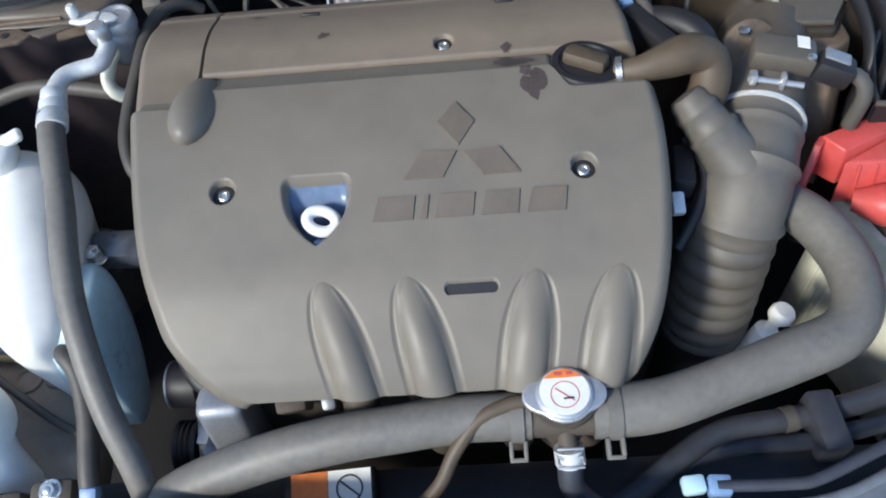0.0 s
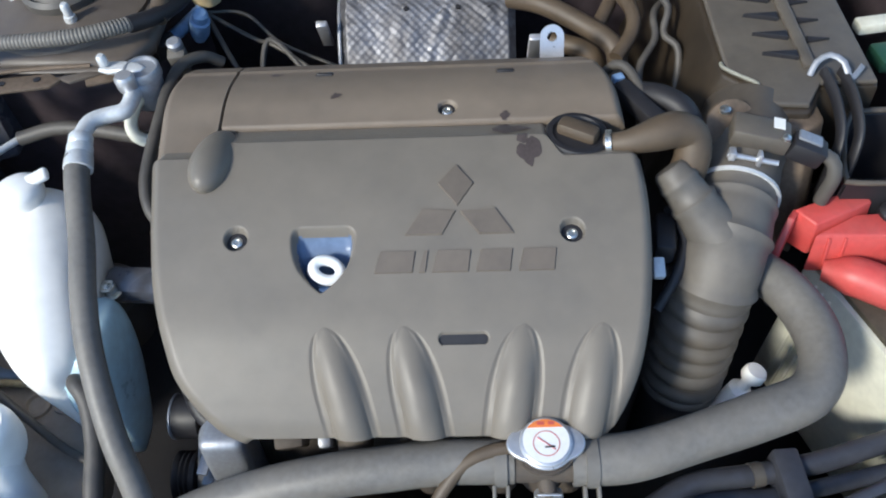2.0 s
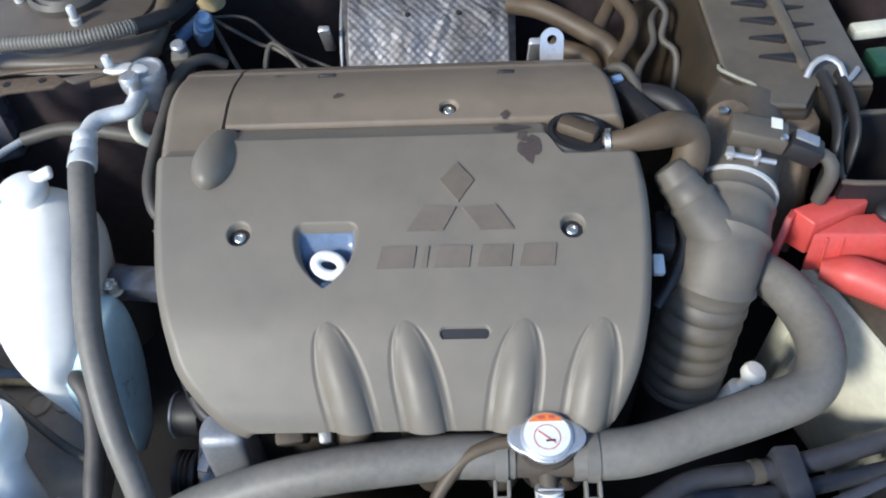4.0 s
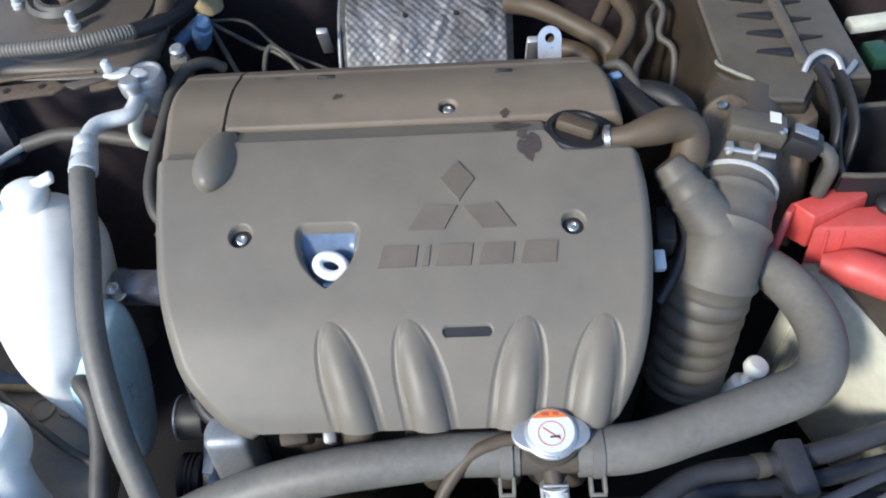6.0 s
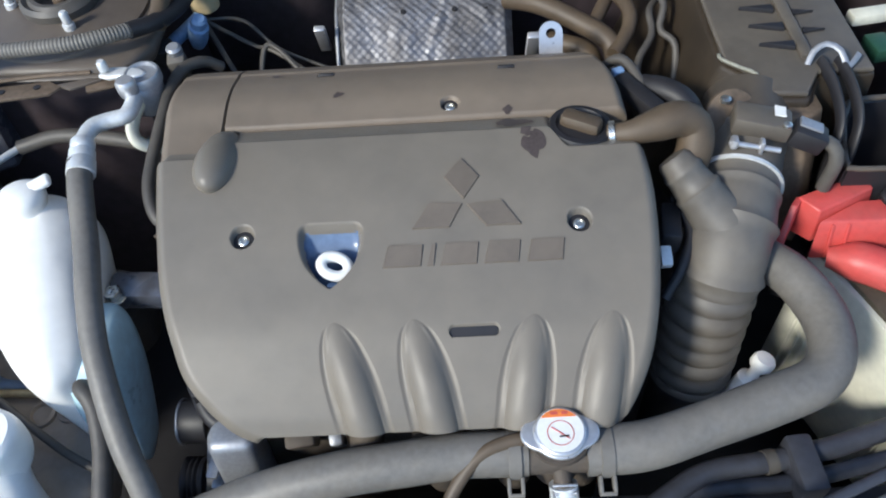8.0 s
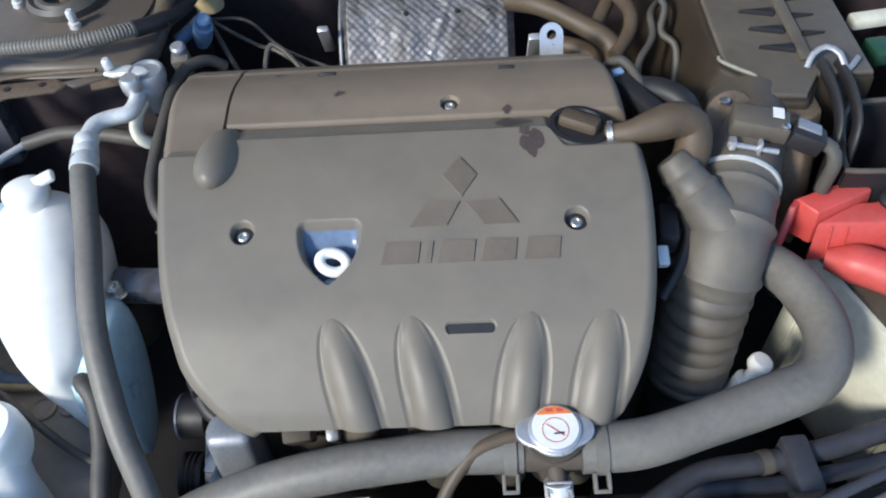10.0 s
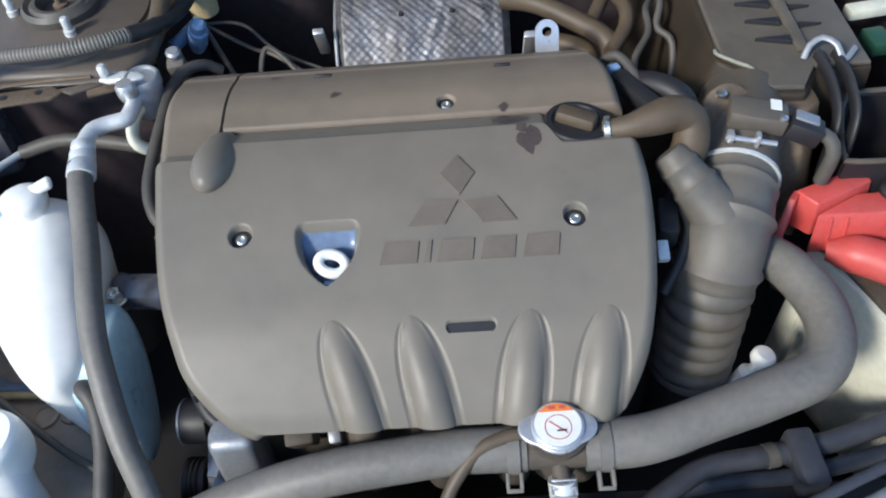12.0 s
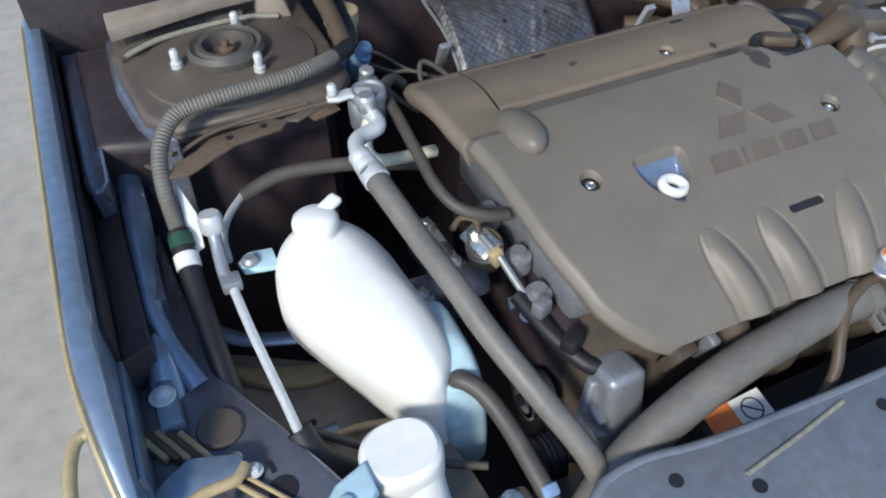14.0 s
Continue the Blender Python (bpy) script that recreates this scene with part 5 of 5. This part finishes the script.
part("arm", box((0.10, 0.040, 0.030), pose(-0.320, 0.042, 0.712, 0, 0, -4), 0.008), PAINT_DARK, mt)
bolt("bolt", (-0.358, 0.028, 0.722), (0, 0, 1), 0.010, 0.010, STEEL, mt)
bolt("bolt", (-0.30, 0.062, 0.722), (0, 0, 1), 0.009, 0.009, CAST, mt)
part("mount", lathe([(0.05, 0), (0.05, 0.07), (0.03, 0.085)], pose(-0.40, 0.06, 0.60), 28), RUBBER, mt)
al = thing("alternator", "grey cast alternator with a dark pulley", "alternator")
part("housing", box((0.050, 0.050, 0.170), pose(-0.198, -0.150, 0.625, -8, 0, 2), 0.011, segs=4), CAST, al)
part("bracket_web", frustum([(-0.262, -0.160), (-0.222, -0.168), (-0.222, -0.150), (-0.258, -0.146)], 0.575, [(-0.230, -0.140), (-0.220, -0.142), (-0.220, -0.128), (-0.228, -0.126)], 0.690, 0.003), CAST, al, "cast triangular web")
for zz in (0.590, 0.612, 0.634, 0.656):
    part("rib", box((0.012, 0.034, 0.006), pose(-0.228, -0.165 + 0.16 * (zz - 0.59), zz, 0, 8, -6), 0.002), CAST, al)
part("lip", tube([(-0.222, -0.196, 0.612), (-0.205, -0.200, 0.606), (-0.186, -0.198, 0.606)], 0.006, 10), BLUE_PART, al, "blue-grey lower lip")
part("pulley", lathe([(0.026, 0), (0.030, 0.002), (0.030, 0.006), (0.028, 0.009), (0.030, 0.012), (0.028, 0.015), (0.030, 0.018), (0.028, 0.021), (0.030, 0.024), (0.030, 0.028), (0.026, 0.030), (0.012, 0.026)], pose(-0.260, -0.138, 0.570, 0, -90, 0), 36), BLACK, al)
pl = thing("idler_pulley", "dark belt idler pulley beside the engine", "pulley")
part("wheel", lathe([(0.024, 0), (0.026, 0.002), (0.026, 0.032), (0.024, 0.035), (0.018, 0.035), (0.016, 0.032), (0.008, 0.032), (0.007, 0.040)], pose(-0.250, -0.089, 0.630, 0, -90, 0), 32), BLACK, pl)
part("rim", lathe([(0.0255, 0.0), (0.0268, 0.001), (0.0268, 0.003), (0.0255, 0.004)], pose(-0.281, -0.089, 0.630, 0, -90, 0), 32), CAST, pl, "worn bright rim")
tb = thing("timing_cover", "dusty cast timing cover with bracket bolts", "engine part")
part("body", box((0.04, 0.30, 0.30), pose(-0.220, 0.06, 0.565), 0.012), DARK, tb)
for y, z in ((0.10, 0.77), (0.02, 0.765), (-0.03, 0.75)):
    part("boss", lathe([(0.016, 0), (0.016, 0.02), (0.009, 0.022), (0.009, 0.03)], pose(-0.238, y, z - 0.035), 20), CAST, tb)

zb = thing("zinc_bracket", "bright zinc bracket beside the engine cover", "bracket")
part("plate", box((0.030, 0.045, 0.006), pose(-0.275, 0.045, 0.768, 10, -25, 12), 0.002), STEEL, zb)
part("tab", box((0.016, 0.012, 0.022), pose(-0.268, 0.018, 0.762, 0, -15, 12), 0.002), BEIGE, zb)
bolt("bolt", (-0.279, 0.052, 0.773), (-0.3, 0, 1), 0.007, 0.006, STEEL, zb)
part("stay", tube([(-0.276, 0.060, 0.775), (-0.268, 0.02, 0.768), (-0.256, -0.015, 0.740), (-0.246, -0.035, 0.722)], 0.0045, 10), CAST, zb)
part("hook_end", tube([(-0.300, 0.070, 0.774), (-0.285, 0.078, 0.780), (-0.272, 0.064, 0.782), (-0.278, 0.046, 0.776)], 0.004, 10), RUST, zb, "dusty brown hook end")
part("cup", lathe([(0.020, -0.03), (0.021, 0.0), (0.021, 0.016), (0.017, 0.018), (0.016, 0.010)], pose(-0.270, 0.045, 0.752, 18, -12, 0), 28), RUST, zb, "dusty brown sensor cup")
part("cup_ring", lathe([(0.0215, 0.004), (0.0225, 0.006), (0.0225, 0.010), (0.0215, 0.012)], pose(-0.270, 0.045, 0.752, 18, -12, 0), 28), CAST, zb)
part("tongue", box((0.014, 0.022, 0.010), pose(-0.246, -0.030, 0.716, 20, -20, 15), 0.002), ALU, zb)
part("tongue", box((0.012, 0.016, 0.008), pose(-0.262, -0.018, 0.716, 10, -25, -20), 0.002), STEEL, zb)
bolt("bolt", (-0.250, -0.032, 0.704), (-0.4, -0.2, 1), 0.007, 0.008, ALU, zb)
tn = thing("belt_tensioner", "grey cast belt tensioner with a row of bolts", "tensioner")
part("arm", slab([(-0.322, 0.165), (-0.288, 0.170), (-0.282, 0.045), (-0.288, 0.030), (-0.312, 0.030), (-0.320, 0.045)], 0.66, 0.712, bevel=0.005), SUPPORT, tn)
for y, z in ((0.148, 0.712), (0.098, 0.712), (0.050, 0.712)):
    bolt("bolt", (-0.302, y, z), (0, 0, 1), 0.009, 0.009, STEEL, tn)
cn = thing("injector_wiring", "black injector wiring under the cover edge", "wiring loom")
part("loom", tube([(-0.26, -0.02, 0.73), (-0.245, -0.08, 0.715), (-0.22, -0.125, 0.70), (-0.17, -0.135, 0.69)], 0.010, 12), BLACK, cn)
part("clip", box((0.02, 0.016, 0.02), pose(-0.248, -0.055, 0.74, 0, 0, 20), 0.003), CAST, cn)
part("plug", box((0.028, 0.02, 0.02), pose(-0.232, -0.098, 0.72, 0, 0, 30), 0.004), BLACK, cn)
sc = thing("side_connector", "black wiring connector with a bright clip beside the cover", "connector")
part("body", box((0.022, 0.05, 0.03), pose(0.276, 0.035, 0.79, 0, 0, -8), 0.005), BLACK, sc)
part("clip", box((0.012, 0.022, 0.012), pose(0.262, -0.010, 0.797, 20, 0, 0), 0.002), ALU, sc, "bright metal clip")
part("wire", tube([(0.285, 0.07, 0.80), (0.298, 0.03, 0.79), (0.285, -0.005, 0.775), (0.265, -0.03, 0.75)], 0.006, 12), BLACK, sc)
fs = thing("fuel_rail_bracket", "dull metal brackets under the cover's front edge", "bracket")
for x, w in ((-0.125, 0.03), (-0.088, 0.014), (-0.058, 0.02), (0.0, 0.02)):
    part("stay", box((w, 0.016, 0.05), pose(x, -0.150, 0.695, 24, 0, 8), 0.004), CAST if w == 0.014 else DARK_STEEL, fs)

sw = thing("side_harness", "dark wiring harness beside the engine cover", "wiring loom")
part("harness", tube([(-0.255, 0.330, 0.81), (-0.272, 0.320, 0.828), (-0.292, 0.296, 0.836), (-0.300, 0.255, 0.836), (-0.302, 0.205, 0.831), (-0.304, 0.150, 0.823), (-0.303, 0.108, 0.813), (-0.290, 0.076, 0.800), (-0.262, 0.060, 0.790), (-0.235, 0.055, 0.785)], 0.0076, 14), RUBBER, sw)
rp = thing("cross_pipe", "dark pipe low across the bay", "pipe")
part("pipe", tube([(-0.510, 0.232, 0.777), (-0.45, 0.240, 0.786), (-0.36, 0.228, 0.780), (-0.27, 0.212, 0.760)], 0.0095, 14), RUBBER, rp)

bvv = thing("purge_valve", "pale blue and white valve on thin wires", "valve")
part("body", lathe([(0.009, -0.02), (0.0135, -0.004), (0.0135, 0.020), (0.0105, 0.022), (0.0105, 0.034), (0.007, 0.038)], pose(-0.296, 0.395, 0.815, 15, 20, 0), 20), BLUE_PART, bvv)
part("stub", tube([(-0.335, 0.385, 0.81), (-0.32, 0.40, 0.815), (-0.30, 0.43, 0.82)], 0.009, 14), BLUE_PART, bvv)
part("connector", box((0.028, 0.024, 0.034), pose(-0.335, 0.36, 0.815, 20, 0, 15), 0.004), BLACK, bvv)
for k in range(3):
    part("wire", tube([(-0.30, 0.44, 0.81), (-0.25 + 0.012 * k, 0.46 - 0.03 * k * k, 0.79 - 0.02 * k), (-0.20, 0.43 - 0.022 * k, 0.76 + 0.01 * k * k), (-0.12, 0.41 - 0.04 * k, 0.73)], 0.0026 + 0.0006 * k, 8), RUBBER, bvv)
gp = thing("ground_plug", "dusty grey wiring plug behind the refrigerant joint", "connector")
part("body", box((0.024, 0.022, 0.036), pose(-0.306, 0.322, 0.822, 12, 0, 8), 0.005), CONDUIT, gp)
part("collar", lathe([(0.009, 0), (0.010, 0.003), (0.010, 0.010), (0.007, 0.013)], pose(-0.306, 0.326, 0.839, 12, 0, 8), 18), CAST, gp)
bf = thing("brake_fluid_cup", "beige plastic fluid cup at the firewall", "reservoir")
part("cup", lathe([(0.02, 0), (0.022, 0.03), (0.025, 0.032), (0.025, 0.05), (0.018, 0.054)], pose(-0.295, 0.455, 0.82), 28), BEIGE, bf)

hl = thing("headlamp_bracket", "dark headlamp mounting bracket with gold sunlit edges", "bracket")
part("plate", slab([(-0.690, -0.122), (-0.668, -0.104), (-0.644, -0.091), (-0.600, -0.105), (-0.598, -0.113), (-0.608, -0.126), (-0.640, -0.126), (-0.672, -0.136)], 0.750, 0.758, bevel=0.002), PAINT, hl)
# sunlit front of the bracket, its light painted in gold
part("edge", tube([(-0.692, -0.130, 0.751), (-0.672, -0.138, 0.751), (-0.640, -0.129, 0.752), (-0.609, -0.128, 0.753), (-0.598, -0.116, 0.752)], 0.0060, 12), GOLD, hl, "rolled edge with sunlight in its gold")
part("post", tube([(-0.675, -0.128, 0.748), (-0.676, -0.150, 0.70), (-0.672, -0.18, 0.66)], 0.012, 12), PAINT_DARK, hl)
bolt("bolt", (-0.592, -0.118, 0.740), (0, 0, 1), 0.006, 0.006, ALU, hl)
ha = thing("headlamp_housing", "brown finned rear of the headlamp housing", "headlamp")
part("shell", slab([(-0.700, -0.150), (-0.640, -0.134), (-0.618, -0.132), (-0.590, -0.166), (-0.535, -0.245), (-0.53, -0.36), (-0.72, -0.36)], 0.64, 0.712, bevel=0.006, segs=3), BROWN_HOSE, ha)
for k in range(8):
    y0 = -0.150 - 0.023 * k
    x1 = -0.612 + 0.0145 * k
    wide = 0.050 + 0.012 * k
    part("louvre", box((wide, 0.007 + 0.003 * (k % 2), 0.016), pose(x1 - wide / 2, y0, 0.722 + 0.004 * (k % 3), 24, 0, 3), 0.002), (BROWN_HOSE, DECK, BLACK_DUSTY)[k % 3], ha)
part("frame", frustum([(-0.694, -0.132), (-0.668, -0.128), (-0.640, -0.300), (-0.672, -0.305)], 0.68, [(-0.690, -0.136), (-0.672, -0.133), (-0.648, -0.295), (-0.668, -0.298)], 0.742, 0.004), TAN, ha, "tan frame")
part("link", tube([(-0.622, -0.140, 0.748), (-0.630, -0.175, 0.744), (-0.640, -0.215, 0.738)], 0.0038, 10), BLACK_DUSTY, ha, "thin adjuster link")
part("cap", lathe([(0.020, 0), (0.020, 0.012), (0.016, 0.016), (0.005, 0.017)], pose(-0.705, -0.215, 0.738), 24), BLACK_DUSTY, ha)
for k in range(5):
    part("fin", box((0.006, 0.050, 0.010), pose(-0.676 + 0.010 * k, -0.052 - 0.005 * k, 0.742, 0, 0, 28), 0.001), BROWN_HOSE if k % 2 else GOLD, ha)
st = thing("seal_strip", "pale ribbed rubber seal strip along the headlamp", "seal")
part("strip", tube([(-0.622, -0.108, 0.740), (-0.598, -0.140, 0.739), (-0.566, -0.182, 0.738), (-0.530, -0.230, 0.736)], 0.0032, 10), GOLD, st)
part("strip", tube([(-0.613, -0.104, 0.740), (-0.588, -0.136, 0.739), (-0.556, -0.178, 0.738), (-0.519, -0.226, 0.736)], 0.0024, 10), GOLD, st)
ja = thing("headlamp_adjuster", "dark headlamp adjuster with a chrome bolt", "adjuster")
part("body", box((0.045, 0.04, 0.05), pose(-0.368, -0.222, 0.650, 10, 0, 5), 0.008), BLACK_DUSTY, ja)
bolt("bolt", (-0.368, -0.218, 0.675), (0, -0.2, 1), 0.008, 0.006, STEEL, ja)
part("body_side", box((0.04, 0.04, 0.04), pose(-0.418, -0.232, 0.650, 10, 0, 5), 0.008), BLACK_DUSTY, ja)

ll = thing("front_loom", "bundle of dusty black cables along the front", "wiring loom")
part("cable", tube([(0.20, -0.232, 0.64), (0.29, -0.200, 0.64), (0.38, -0.196, 0.645), (0.47, -0.180, 0.65), (0.62, -0.145, 0.65)], 0.009, 12), LOOM_BLACK, ll)
part("cable", tube([(0.262, -0.257, 0.712), (0.324, -0.259, 0.715), (0.350, -0.256, 0.717), (0.414, -0.231, 0.72), (0.52, -0.19, 0.72), (0.62, -0.16, 0.72)], 0.0055, 12), LOOM_BLACK, ll)
part("band", box((0.028, 0.062, 0.040), pose(0.392, -0.186, 0.655, 0, 0, 4), 0.005), LOOM_BLACK, ll)
part("clip", box((0.020, 0.016, 0.014), pose(0.243, -0.254, 0.708, 0, 0, 4), 0.003), TANK_LOW, ll, "pale plastic clip")
part("clip", box((0.020, 0.018, 0.016), pose(0.265, -0.256, 0.708, 0, 0, -4), 0.003), BLUE_PART, ll, "blue plastic clip")
